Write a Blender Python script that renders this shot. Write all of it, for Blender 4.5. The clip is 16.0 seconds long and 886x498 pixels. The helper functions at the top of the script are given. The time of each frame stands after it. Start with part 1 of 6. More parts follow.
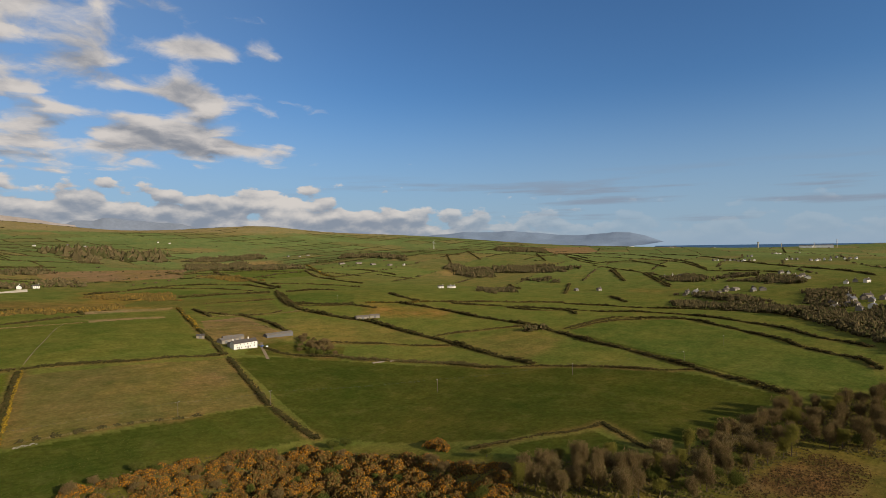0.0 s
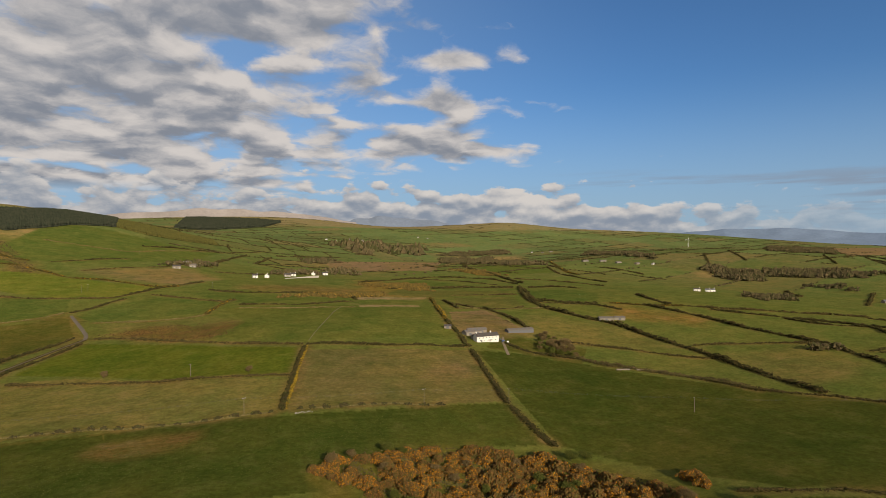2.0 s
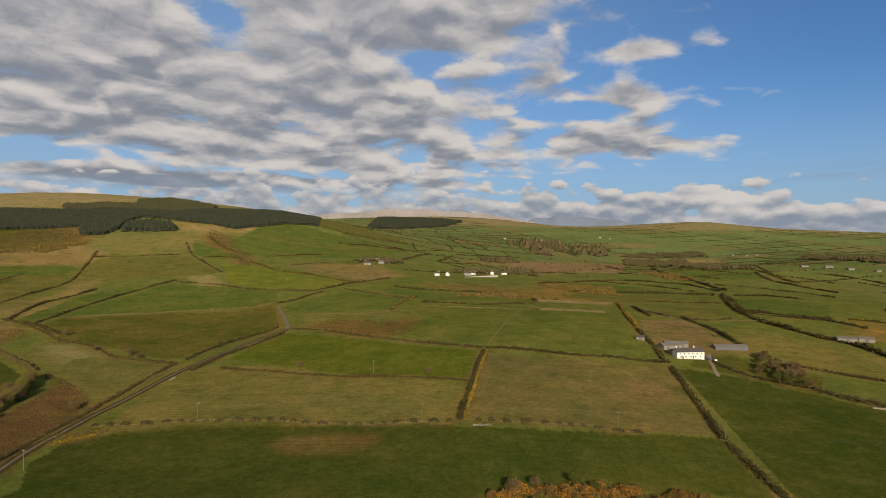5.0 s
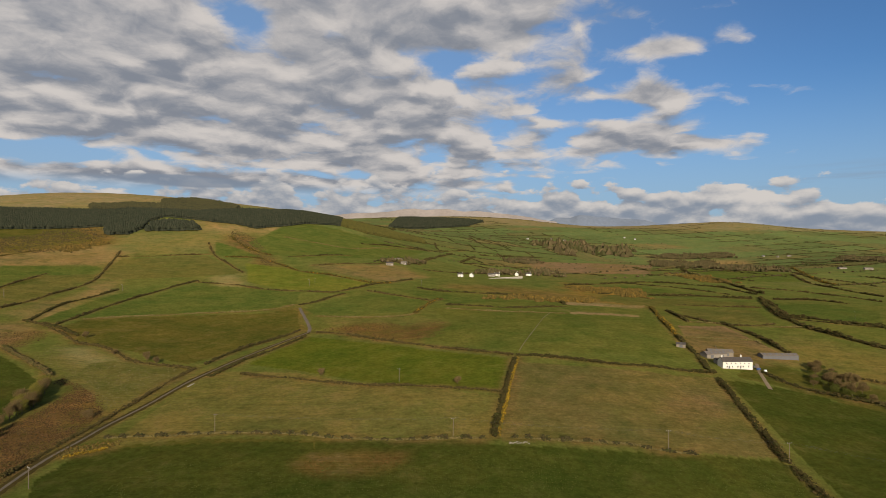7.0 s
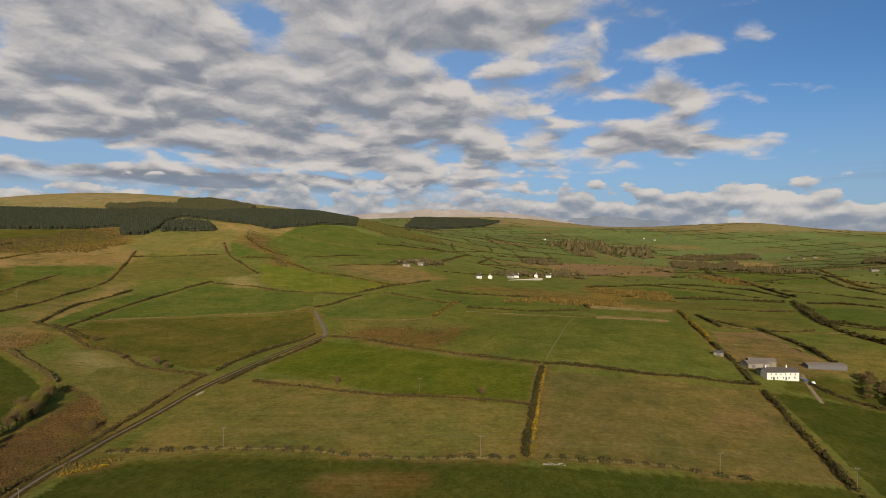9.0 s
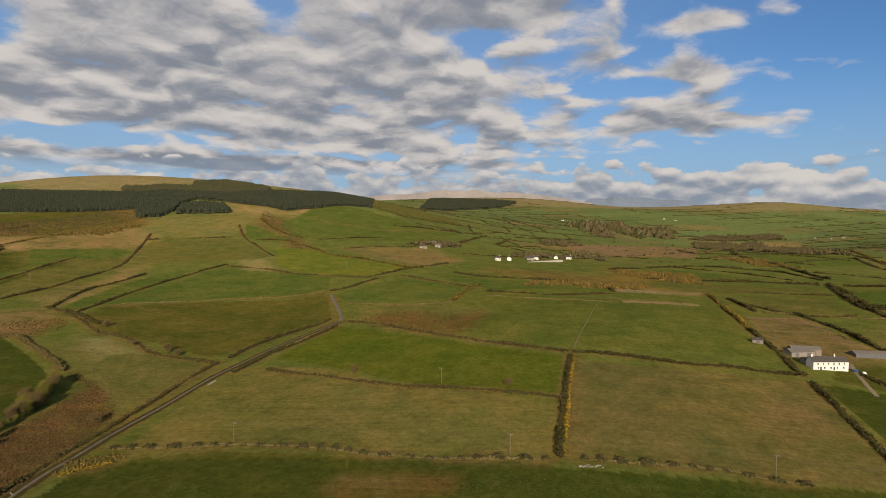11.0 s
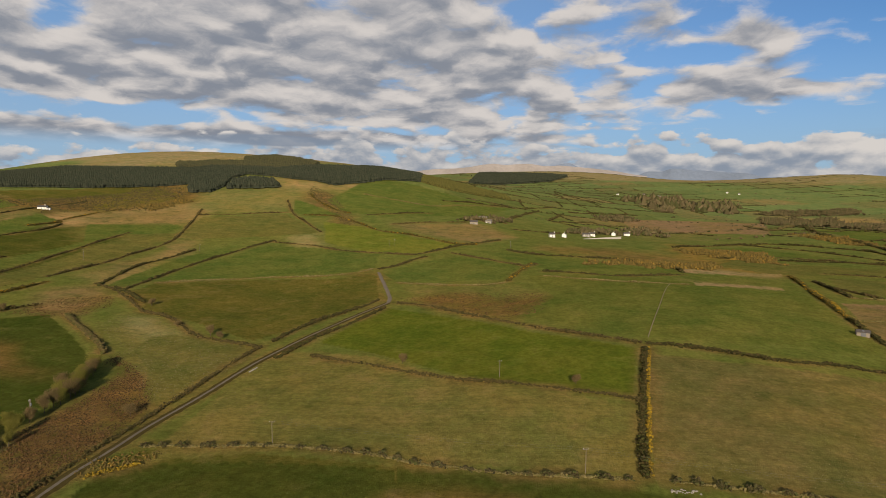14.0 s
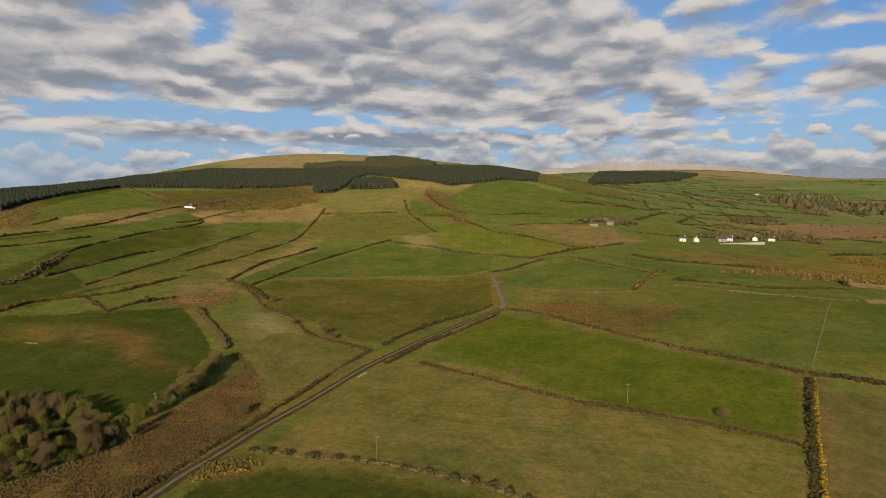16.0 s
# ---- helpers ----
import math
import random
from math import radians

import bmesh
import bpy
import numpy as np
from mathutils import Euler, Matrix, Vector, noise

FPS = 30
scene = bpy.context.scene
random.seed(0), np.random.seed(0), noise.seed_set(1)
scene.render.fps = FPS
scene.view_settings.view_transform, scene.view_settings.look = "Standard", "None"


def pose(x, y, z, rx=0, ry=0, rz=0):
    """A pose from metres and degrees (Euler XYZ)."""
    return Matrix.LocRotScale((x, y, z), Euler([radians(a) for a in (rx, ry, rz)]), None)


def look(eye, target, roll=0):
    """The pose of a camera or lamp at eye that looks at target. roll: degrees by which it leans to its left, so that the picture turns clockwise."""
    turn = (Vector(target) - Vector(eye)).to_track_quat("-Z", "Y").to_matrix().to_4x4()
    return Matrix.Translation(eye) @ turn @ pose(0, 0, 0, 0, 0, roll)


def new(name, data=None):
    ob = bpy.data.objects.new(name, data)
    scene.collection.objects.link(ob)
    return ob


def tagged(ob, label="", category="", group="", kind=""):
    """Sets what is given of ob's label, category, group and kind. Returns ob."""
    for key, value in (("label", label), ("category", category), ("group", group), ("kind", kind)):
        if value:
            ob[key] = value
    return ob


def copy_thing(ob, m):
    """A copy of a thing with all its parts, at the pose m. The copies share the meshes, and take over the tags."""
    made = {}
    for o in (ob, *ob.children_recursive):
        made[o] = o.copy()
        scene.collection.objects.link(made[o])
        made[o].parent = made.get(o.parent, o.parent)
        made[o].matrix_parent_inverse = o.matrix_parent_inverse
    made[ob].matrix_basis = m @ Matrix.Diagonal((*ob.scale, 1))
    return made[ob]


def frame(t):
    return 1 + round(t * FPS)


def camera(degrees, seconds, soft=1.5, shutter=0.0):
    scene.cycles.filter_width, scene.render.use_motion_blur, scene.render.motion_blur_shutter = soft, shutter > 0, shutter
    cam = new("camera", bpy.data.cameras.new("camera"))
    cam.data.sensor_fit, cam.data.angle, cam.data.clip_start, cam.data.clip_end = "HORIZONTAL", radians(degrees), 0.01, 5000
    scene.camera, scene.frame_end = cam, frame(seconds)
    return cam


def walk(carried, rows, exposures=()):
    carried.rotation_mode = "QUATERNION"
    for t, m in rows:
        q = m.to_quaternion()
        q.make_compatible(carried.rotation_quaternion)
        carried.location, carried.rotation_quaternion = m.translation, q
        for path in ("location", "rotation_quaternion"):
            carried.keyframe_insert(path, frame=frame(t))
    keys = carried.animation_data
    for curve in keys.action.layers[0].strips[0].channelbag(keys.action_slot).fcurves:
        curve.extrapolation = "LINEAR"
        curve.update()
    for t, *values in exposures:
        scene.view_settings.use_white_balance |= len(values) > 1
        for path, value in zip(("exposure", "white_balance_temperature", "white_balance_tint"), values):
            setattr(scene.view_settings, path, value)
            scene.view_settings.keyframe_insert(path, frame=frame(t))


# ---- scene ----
cam = camera(77.09, 16.0, 0.75)
PATH = [
    (0, pose(-8.02, -71.71, 90.45, 89.704, 0, -44.901) @ pose(0, 0, 0, 0, 0, -0.934)),
    (0.5, pose(-3.77, -69.13, 90.26, 89.682, 0, -40.074) @ pose(0, 0, 0, 0, 0, -0.780)),
    (1, pose(-0.96, -65.58, 90.52, 89.576, 0, -37.151) @ pose(0, 0, 0, 0, 0, -0.698)),
    (1.5, pose(1.43, -61.24, 90.66, 89.575, 0, -29.711) @ pose(0, 0, 0, 0, 0, -0.481)),
    (2, pose(3.33, -55.75, 90.47, 89.584, 0, -20.231) @ pose(0, 0, 0, 0, 0, -0.154)),
    (2.5, pose(5.71, -50.16, 90.22, 89.569, 0, -12.960) @ pose(0, 0, 0, 0, 0, -0.038)),
    (3, pose(6.81, -44.75, 90.50, 89.524, 0, -10.084) @ pose(0, 0, 0, 0, 0, 0.024)),
    (3.5, pose(6.84, -38.72, 90.34, 89.504, 0, -6.983) @ pose(0, 0, 0, 0, 0, 0.278)),
    (4, pose(6.92, -32.79, 90.21, 89.515, 0, -5.216) @ pose(0, 0, 0, 0, 0, 0.330)),
    (4.5, pose(6.15, -27.08, 90.20, 89.522, 0, -4.214) @ pose(0, 0, 0, 0, 0, 0.495)),
    (4.7, pose(6.01, -25.35, 90.22, 89.519, 0, -3.135) @ pose(0, 0, 0, 0, 0, 0.447)),
    (7, pose(0.00, 0.00, 91.30, 89.461, 0, -0.000) @ pose(0, 0, 0, 0, 0, 0.597)),
    (7.5, pose(-1.32, 5.74, 91.39, 89.474, 0, 0.430) @ pose(0, 0, 0, 0, 0, 0.657)),
    (8, pose(-2.60, 11.53, 91.61, 89.497, 0, 0.794) @ pose(0, 0, 0, 0, 0, 0.661)),
    (8.5, pose(-4.07, 17.40, 91.58, 89.502, 0, 1.162) @ pose(0, 0, 0, 0, 0, 0.713)),
    (10.6, pose(-9.16, 41.04, 91.75, 89.472, 0, 2.847) @ pose(0, 0, 0, 0, 0, 0.5)),
    (10.8, pose(-9.64, 43.29, 91.77, 88.787, 0, 3.007) @ pose(0, 0, 0, 0, 0, 0.484)),
    (11, pose(-10.24, 45.58, 91.67, 87.552, 0, 3.119) @ pose(0, 0, 0, 0, 0, 0.479)),
    (11.5, pose(-11.59, 51.24, 92.28, 84.889, 0, 3.473) @ pose(0, 0, 0, 0, 0, 0.438)),
    (12, pose(-12.59, 57.26, 92.28, 84.899, 0, 3.907) @ pose(0, 0, 0, 0, 0, 0.444)),
    (12.5, pose(-13.90, 62.91, 92.39, 84.896, 0, 4.780) @ pose(0, 0, 0, 0, 0, 0.434)),
    (13, pose(-15.02, 68.60, 92.31, 84.906, 0, 5.494) @ pose(0, 0, 0, 0, 0, 0.428)),
    (13.5, pose(-16.54, 74.09, 92.48, 84.892, 0, 6.769) @ pose(0, 0, 0, 0, 0, 0.406)),
    (14, pose(-18.24, 80.10, 92.40, 84.898, 0, 8.000) @ pose(0, 0, 0, 0, 0, 0.378)),
    (14.5, pose(-19.65, 85.79, 92.50, 84.868, 0, 12.172) @ pose(0, 0, 0, 0, 0, 0.410)),
    (15, pose(-20.78, 91.64, 92.84, 84.862, 0, 15.248) @ pose(0, 0, 0, 0, 0, 0.417)),
    (15.5, pose(-22.70, 96.92, 93.16, 84.794, 0, 17.745) @ pose(0, 0, 0, 0, 0, 0.422)),
    (16, pose(-24.31, 102.65, 93.01, 84.801, 0, 19.770) @ pose(0, 0, 0, 0, 0, 0.476)),
]
walk(cam, PATH, [(0.0, 0.31), (7.0, 0.28), (11.0, 0.30), (13.5, 0.35), (16.0, 0.35)])

# ---- light ----
world = bpy.data.worlds.new("sky")
scene.world = world
world.use_nodes = True
SUN_HEIGHT, SUN_FROM = radians(19.5), radians(172.5)   # bearing clockwise from +y
sun = new("sun", bpy.data.lights.new("sun", "SUN"))
sun.data.energy, sun.data.angle, sun.data.color = 5.0, radians(0.6), (1.0, 0.85, 0.64)
sun.matrix_world = look((math.sin(SUN_FROM) * 500, math.cos(SUN_FROM) * 500, 500 * math.tan(SUN_HEIGHT)), (0, 0, 0))


class Nodes:
    """Short hand for building a node tree."""

    def __init__(self, tree):
        self.tree = tree
        tree.nodes.clear()

    def add(self, kind, **settings):
        node = self.tree.nodes.new(kind)
        for key, value in settings.items():
            if key == "operation":
                node.operation = value
            elif key == "blend":
                node.data_type, node.blend_type = "RGBA", value
            elif key == "noise":
                node.noise_dimensions = value
        return node

    def wire(self, source, target):
        if isinstance(source, (int, float)):
            target.default_value = source
        elif isinstance(source, tuple):
            target.default_value = source if len(source) == len(target.default_value) else (*source, 1.0)
        else:
            self.tree.links.new(source, target)

    def math(self, op, a, b=0.0, c=0.0, clamp=False):
        node = self.add("ShaderNodeMath", operation=op)
        node.use_clamp = clamp
        for value, socket in zip((a, b, c), node.inputs):
            self.wire(value, socket)
        return node.outputs[0]

    def vec(self, op, a, b=(0, 0, 0)):
        node = self.add("ShaderNodeVectorMath", operation=op)
        self.wire(a, node.inputs[0])
        self.wire(b, node.inputs[1])
        return node.outputs["Value"] if op in ("LENGTH", "DOT_PRODUCT") else node.outputs[0]

    def noise(self, where, scale, detail=4.0, rough=0.55, warp=0.0):
        node = self.add("ShaderNodeTexNoise")
        if where is not None:
            self.wire(where, node.inputs["Vector"])
        node.inputs["Scale"].default_value, node.inputs["Detail"].default_value = scale, detail
        node.inputs["Roughness"].default_value, node.inputs["Distortion"].default_value = rough, warp
        return node.outputs["Fac"]

    def step(self, value, low, high, to_low=0.0, to_high=1.0):
        node = self.add("ShaderNodeMapRange")
        node.interpolation_type = "SMOOTHSTEP"
        for item, socket in zip((value, low, high, to_low, to_high), node.inputs):
            self.wire(item, socket)
        return node.outputs[0]

    def mix(self, fac, a, b, blend="MIX"):
        node = self.add("ShaderNodeMix", blend=blend)
        self.wire(fac, node.inputs[0])
        self.wire(a, node.inputs[6])
        self.wire(b, node.inputs[7])
        return node.outputs[2]


# the cloud cover by bearing and height over the horizon, in degrees: spread both ways and weight
CLOUD_MASSES = [
    (21.2, 14.2, 5.0, 1.5, 0.26), (20.6, 18.4, 5.2, 1.1, 0.24), (18.6, 21.2, 3.6, 1.3, 0.17), (11.6, 15.6, 3.0, 2.0, 0.20),
    (29.0, 14.4, 2.2, 0.45, 0.13), (18.0, 10.2, 9.0, 2.4, 0.27), (25.0, 9.6, 5.5, 0.7, 0.15), (4.7, 22.0, 5.0, 2.2, 0.14),
    (35.0, 8.6, 7.0, 1.0, 0.10), (-51.4, 6.2, 1.6, 1.0, 0.17), (-44.3, 4.6, 3.5, 1.2, 0.14), (-27.5, 5.8, 8.0, 0.6, 0.22),
]
CLEAR_GAPS = [
    (-20.5, 20.6, 3.0, 2.0, 0.19), (-11.0, 20.2, 3.0, 0.9, 0.12), (0.5, 18.2, 6.0, 0.9, 0.15), (8.0, 16.6, 2.2, 1.6, 0.12),
    (-6.5, 16.9, 2.4, 0.9, 0.10), (-42.5, 14.6, 2.4, 1.8, 0.19), (-50.0, 16.6, 3.0, 1.4, 0.18), (-40.0, 7.4, 17.0, 1.1, 0.34),
    (-13.0, 6.9, 9.0, 0.55, 0.14), (15.5, 13.0, 4.5, 0.8, 0.13), (28.0, 7.2, 9.0, 0.6, 0.12), (-58.0, 4.6, 7.0, 1.6, 0.16),
]


def build_sky():
    n = Nodes(world.node_tree)
    sky = n.add("ShaderNodeTexSky")
    sky.sky_type, sky.sun_disc = "NISHITA", False
    sky.sun_elevation, sky.sun_rotation = SUN_HEIGHT, SUN_FROM
    sky.air_density, sky.dust_density, sky.ozone_density, sky.altitude = 1.0, 0.15, 3.0, 100
    way = n.add("ShaderNodeTexCoord").outputs["Generated"]
    part = n.add("ShaderNodeSeparateXYZ")
    n.wire(way, part.inputs[0])
    dx, dy, dz = part.outputs
    up = n.math("MAXIMUM", dz, 0.0)
    side = n.math("ARCTAN2", dx, dy)
    bearing, lift = n.math("MULTIPLY", side, 180 / math.pi), n.math("MULTIPLY", n.math("ARCSINE", dz), 180 / math.pi)
    spot = n.add("ShaderNodeCombineXYZ")
    n.wire(bearing, spot.inputs[0]), n.wire(lift, spot.inputs[1])
    # the layer as a deck overhead that thickens towards the horizon
    far = n.math("ADD", up, 0.20)
    px, py = n.math("DIVIDE", dx, far), n.math("DIVIDE", dy, far)
    join = n.add("ShaderNodeCombineXYZ")
    n.wire(px, join.inputs[0]), n.wire(py, join.inputs[1])
    deck = join.outputs[0]

    def puffs(where):
        """Heaped cumulus: broad lumps, rounded heads and fine ragged edges."""
        warp = n.add("ShaderNodeTexNoise")
        n.wire(where, warp.inputs["Vector"])
        warp.inputs["Scale"].default_value, warp.inputs["Detail"].default_value = 4.0, 5.0
        bent = n.vec("ADD", where, n.vec("MULTIPLY", n.vec("SUBTRACT", warp.outputs["Color"], (0.5, 0.5, 0.5)), (0.30, 0.30, 0.0)))
        heads = n.add("ShaderNodeTexVoronoi")
        heads.feature = "SMOOTH_F1"
        n.wire(bent, heads.inputs["Vector"])
        heads.inputs["Scale"].default_value, heads.inputs["Smoothness"].default_value = 6.0, 0.5
        round_heads = n.math("SUBTRACT", 0.82, n.math("MULTIPLY", heads.outputs["Distance"], 0.8))
        lumps = n.noise(bent, 3.0, 9.0, 0.58)
        return n.math("ADD", n.math("MULTIPLY", lumps, 0.66), n.math("MULTIPLY", round_heads, 0.34))

    body = puffs(deck)
    above = puffs(n.vec("MULTIPLY", deck, (0.950, 0.950, 0.0)))
    # the eastern rim of the deck leans over to the right
    rim = n.math("SUBTRACT", bearing, n.math("MULTIPLY", n.math("SUBTRACT", lift, 14.0), 0.35))
    cover = n.math("SUBTRACT", n.step(rim, -8.0, 24.0, 0.71, 0.37), n.step(bearing, 30.0, 42.0, 0.0, 0.10))
    cover = n.math("SUBTRACT", cover, n.step(lift, 24.0, 50.0, 0.0, 0.06))
    for sign, heap in (("ADD", CLOUD_MASSES), ("SUBTRACT", CLEAR_GAPS)):
        for b, h, wide, tall, weight in heap:
            off = n.vec("MULTIPLY", n.vec("SUBTRACT", spot.outputs[0], (b, h, 0.0)), (1 / wide, 1 / tall, 0.0))
            fall = n.math("EXPONENT", n.math("MULTIPLY", n.vec("DOT_PRODUCT", off, off), -1.0))
            cover = n.math(sign, cover, n.math("MULTIPLY", fall, weight))
    depth = n.math("SUBTRACT", n.math("ADD", body, cover), 1.0)   # over zero: cloud
    mask = n.step(depth, -0.055, 0.10)
    mask = n.math("MULTIPLY", mask, n.step(dz, 0.075, 0.105))
    # sunlit heads and grey bases
    flank = n.math("SUBTRACT", body, above)
    grey = n.step(n.math("SUBTRACT", n.math("MULTIPLY", depth, 0.55), n.math("MULTIPLY", flank, 1.45)), -0.15, 0.27)
    tone = n.mix(grey, (0.515, 0.480, 0.455), (0.185, 0.202, 0.238))
    # the low bank of cumulus along the horizon
    low = n.add("ShaderNodeCombineXYZ")
    n.wire(side, low.inputs[0]), n.wire(n.math("MULTIPLY", dz, 2.0), low.inputs[1])

    def heaps(where):
        heads = n.add("ShaderNodeTexVoronoi")
        heads.feature = "SMOOTH_F1"
        n.wire(where, heads.inputs["Vector"])
        heads.inputs["Scale"].default_value, heads.inputs["Smoothness"].default_value = 24.0, 0.6
        return n.math("ADD", n.math("MULTIPLY", n.noise(where, 15.0, 7.0, 0.58, 0.15), 0.72), n.math("MULTIPLY", n.math("SUBTRACT", 0.8, heads.outputs["Distance"]), 0.28))

    heap_here = heaps(low.outputs[0])
    bank_top = n.math("ADD", n.step(bearing, 14.0, 62.0, 0.090, 0.040), n.step(bearing, -52.0, -24.0, -0.035, 0.0))
    bright = n.vec("MULTIPLY", n.vec("SUBTRACT", spot.outputs[0], (28.8, 4.5, 0.0)), (1 / 3.0, 1 / 1.1, 0.0))
    bright = n.math("EXPONENT", n.math("MULTIPLY", n.vec("DOT_PRODUCT", bright, bright), -1.0))
    bank = n.math("ADD", n.math("SUBTRACT", heap_here, 0.40), n.math("MULTIPLY", n.math("SUBTRACT", bank_top, dz), 4.0))
    bank = n.math("ADD", bank, n.math("MULTIPLY", bright, 0.16))
    bank_mask = n.math("MULTIPLY", n.step(bank, 0.0, 0.07), n.step(dz, 0.004, 0.02, 0.5, 1.0))
    bank_mask = n.math("MULTIPLY", bank_mask, n.step(bearing, 36.0, 66.0, 1.0, 0.12))
    bank_mask = n.math("MULTIPLY", bank_mask, n.step(bearing, -62.0, -42.0, 0.35, 1.0))
    bank_lit = heaps(n.vec("ADD", low.outputs[0], (0.0, 0.020, 0.0)))
    bank_grey = n.math("SUBTRACT", n.math("ADD", n.math("SUBTRACT", bank_lit, heap_here), n.math("MULTIPLY", bank, 0.45)), n.math("MULTIPLY", bright, 0.22))
    bank_tone = n.mix(n.step(bank_grey, -0.14, 0.20), (0.52, 0.488, 0.46), (0.195, 0.228, 0.280))
    blue = n.mix(1.0, sky.outputs[0], (0.046, 0.066, 0.085), "MULTIPLY")
    blue = n.mix(n.step(dz, -0.02, 0.28, 0.85, 0.0), blue, (0.235, 0.315, 0.425))
    blue = n.mix(n.step(bearing, -10.0, 42.0, 0.40, 0.0), blue, (0.235, 0.330, 0.450))
    thin = n.add("ShaderNodeCombineXYZ")
    n.wire(n.math("MULTIPLY", side, 2.6), thin.inputs[0]), n.wire(n.math("MULTIPLY", dz, 34.0), thin.inputs[1])
    veil = n.step(n.noise(thin.outputs[0], 1.3, 5.0, 0.55), 0.50, 0.66)
    veil = n.math("MULTIPLY", veil, n.math("MULTIPLY", n.step(dz, 0.02, 0.05), n.step(dz, 0.085, 0.14, 0.8, 0.0)))
    veil = n.math("MULTIPLY", veil, n.step(side, 0.35, 0.75))
    blue = n.mix(veil, blue, (0.195, 0.235, 0.300))
    out = n.mix(bank_mask, n.mix(mask, blue, tone), bank_tone)
    # the long dark shelf of stratus over the hill
    shelf = n.vec("MULTIPLY", n.vec("SUBTRACT", spot.outputs[0], (-24.5, 5.6, 0.0)), (1 / 8.5, 1 / 0.75, 0.0))
    shelf = n.math("SUBTRACT", n.math("ADD", heap_here, 0.32), n.vec("DOT_PRODUCT", shelf, shelf))
    out = n.mix(n.math("MULTIPLY", n.step(shelf, 0.0, 0.45), 0.85), out, (0.170, 0.205, 0.260))
    ground = n.add("ShaderNodeBackground")
    n.wire(out, ground.inputs[0])
    ground.inputs[1].default_value = 1.0
    end = n.add("ShaderNodeOutputWorld")
    n.wire(ground.outputs[0], end.inputs[0])


build_sky()

# ---- relief ----
LEVEL, EAST, NORTH = -59.0, -90.66, -50.44
SWELLS = {
    180: [1.6, -0.2, 6.2, -3.8, 2.5, 0.2, -19.4, 22.5, -13.7, 14.7],
    420: [16.2, -34.8, 34.0, -41.9, 33.2, 3.7, -30.0, 25.7, -16.0, 12.9],
    760: [18.2, 16.6, -32.4, 8.4, 37.9, -58.4, 91.8, -56.9, 32.6, 8.3],
    1200: [-282.2, 398.3, -418.8, 372.6, -398.5, 392.6, -336.7, 231.3, -146.6, 117.4],
    1750: [250.9, -490.9, 558.1, -404.0, 520.1, -607.7, 626.6, -460.9, 281.8, -54.8],
    2450: [30.8, 68.6, -52.4, 162.3, -243.6, 333.4, -306.1, 307.1, 3.2, 5.6],
    3400: [60.3, -268.3, 502.1, -444.0, 174.2, -227.3, -140.2, 20.0, -287.6, -66.3],
    4600: [-393.7, 371.7, -401.0, 388.1, 490.9, -211.2, 1157.0, -724.1, 1106.6, -136.0],
}
BEARINGS = [radians(a) for a in range(-75, 106, 20)]


def height(x, y):
    """The lie of the land: a tilted plain with soft swells, ring by ring round the first field."""
    x, y = np.asarray(x, float), np.asarray(y, float)
    z = LEVEL + EAST * x / 1000 + NORTH * y / 1000
    for r, lifts in SWELLS.items():
        for a, lift in zip(BEARINGS, lifts):
            z = z + lift * np.exp(-((x - r * math.sin(a)) ** 2 + (y - r * math.cos(a)) ** 2) / (2 * (0.38 * r) ** 2))
    # a low saddle and a moor ridge at the far rim
    far, bearing = np.hypot(x, y), np.degrees(np.arctan2(x, y))
    rim = np.clip((far - 3300) / 700, 0, 1)
    z = z + rim * (31 * np.exp(-((bearing - 27.5) / 4.5) ** 2) - 42 * np.exp(-((bearing - 14.5) / 6.5) ** 2))
    return z


def ground_z(x, y):
    return float(height(x, y))


# ---- materials ----
def material(name):
    m = bpy.data.materials.new(name)
    m.use_nodes = True
    return m, Nodes(m.node_tree)


def finish(m, n, colour, rough=0.9, bump=None, strength=0.3, distance=0.05, metal=0.0, specular=0.3):
    shade = n.add("ShaderNodeBsdfPrincipled")
    n.wire(colour, shade.inputs["Base Color"])
    n.wire(rough, shade.inputs["Roughness"])
    shade.inputs["Metallic"].default_value = metal
    shade.inputs["Specular IOR Level"].default_value = specular
    if bump is not None:
        node = n.add("ShaderNodeBump")
        node.inputs["Strength"].default_value, node.inputs["Distance"].default_value = strength, distance
        n.wire(bump, node.inputs["Height"])
        n.wire(node.outputs[0], shade.inputs["Normal"])
    end = n.add("ShaderNodeOutputMaterial")
    n.wire(shade.outputs[0], end.inputs[0])
    return m


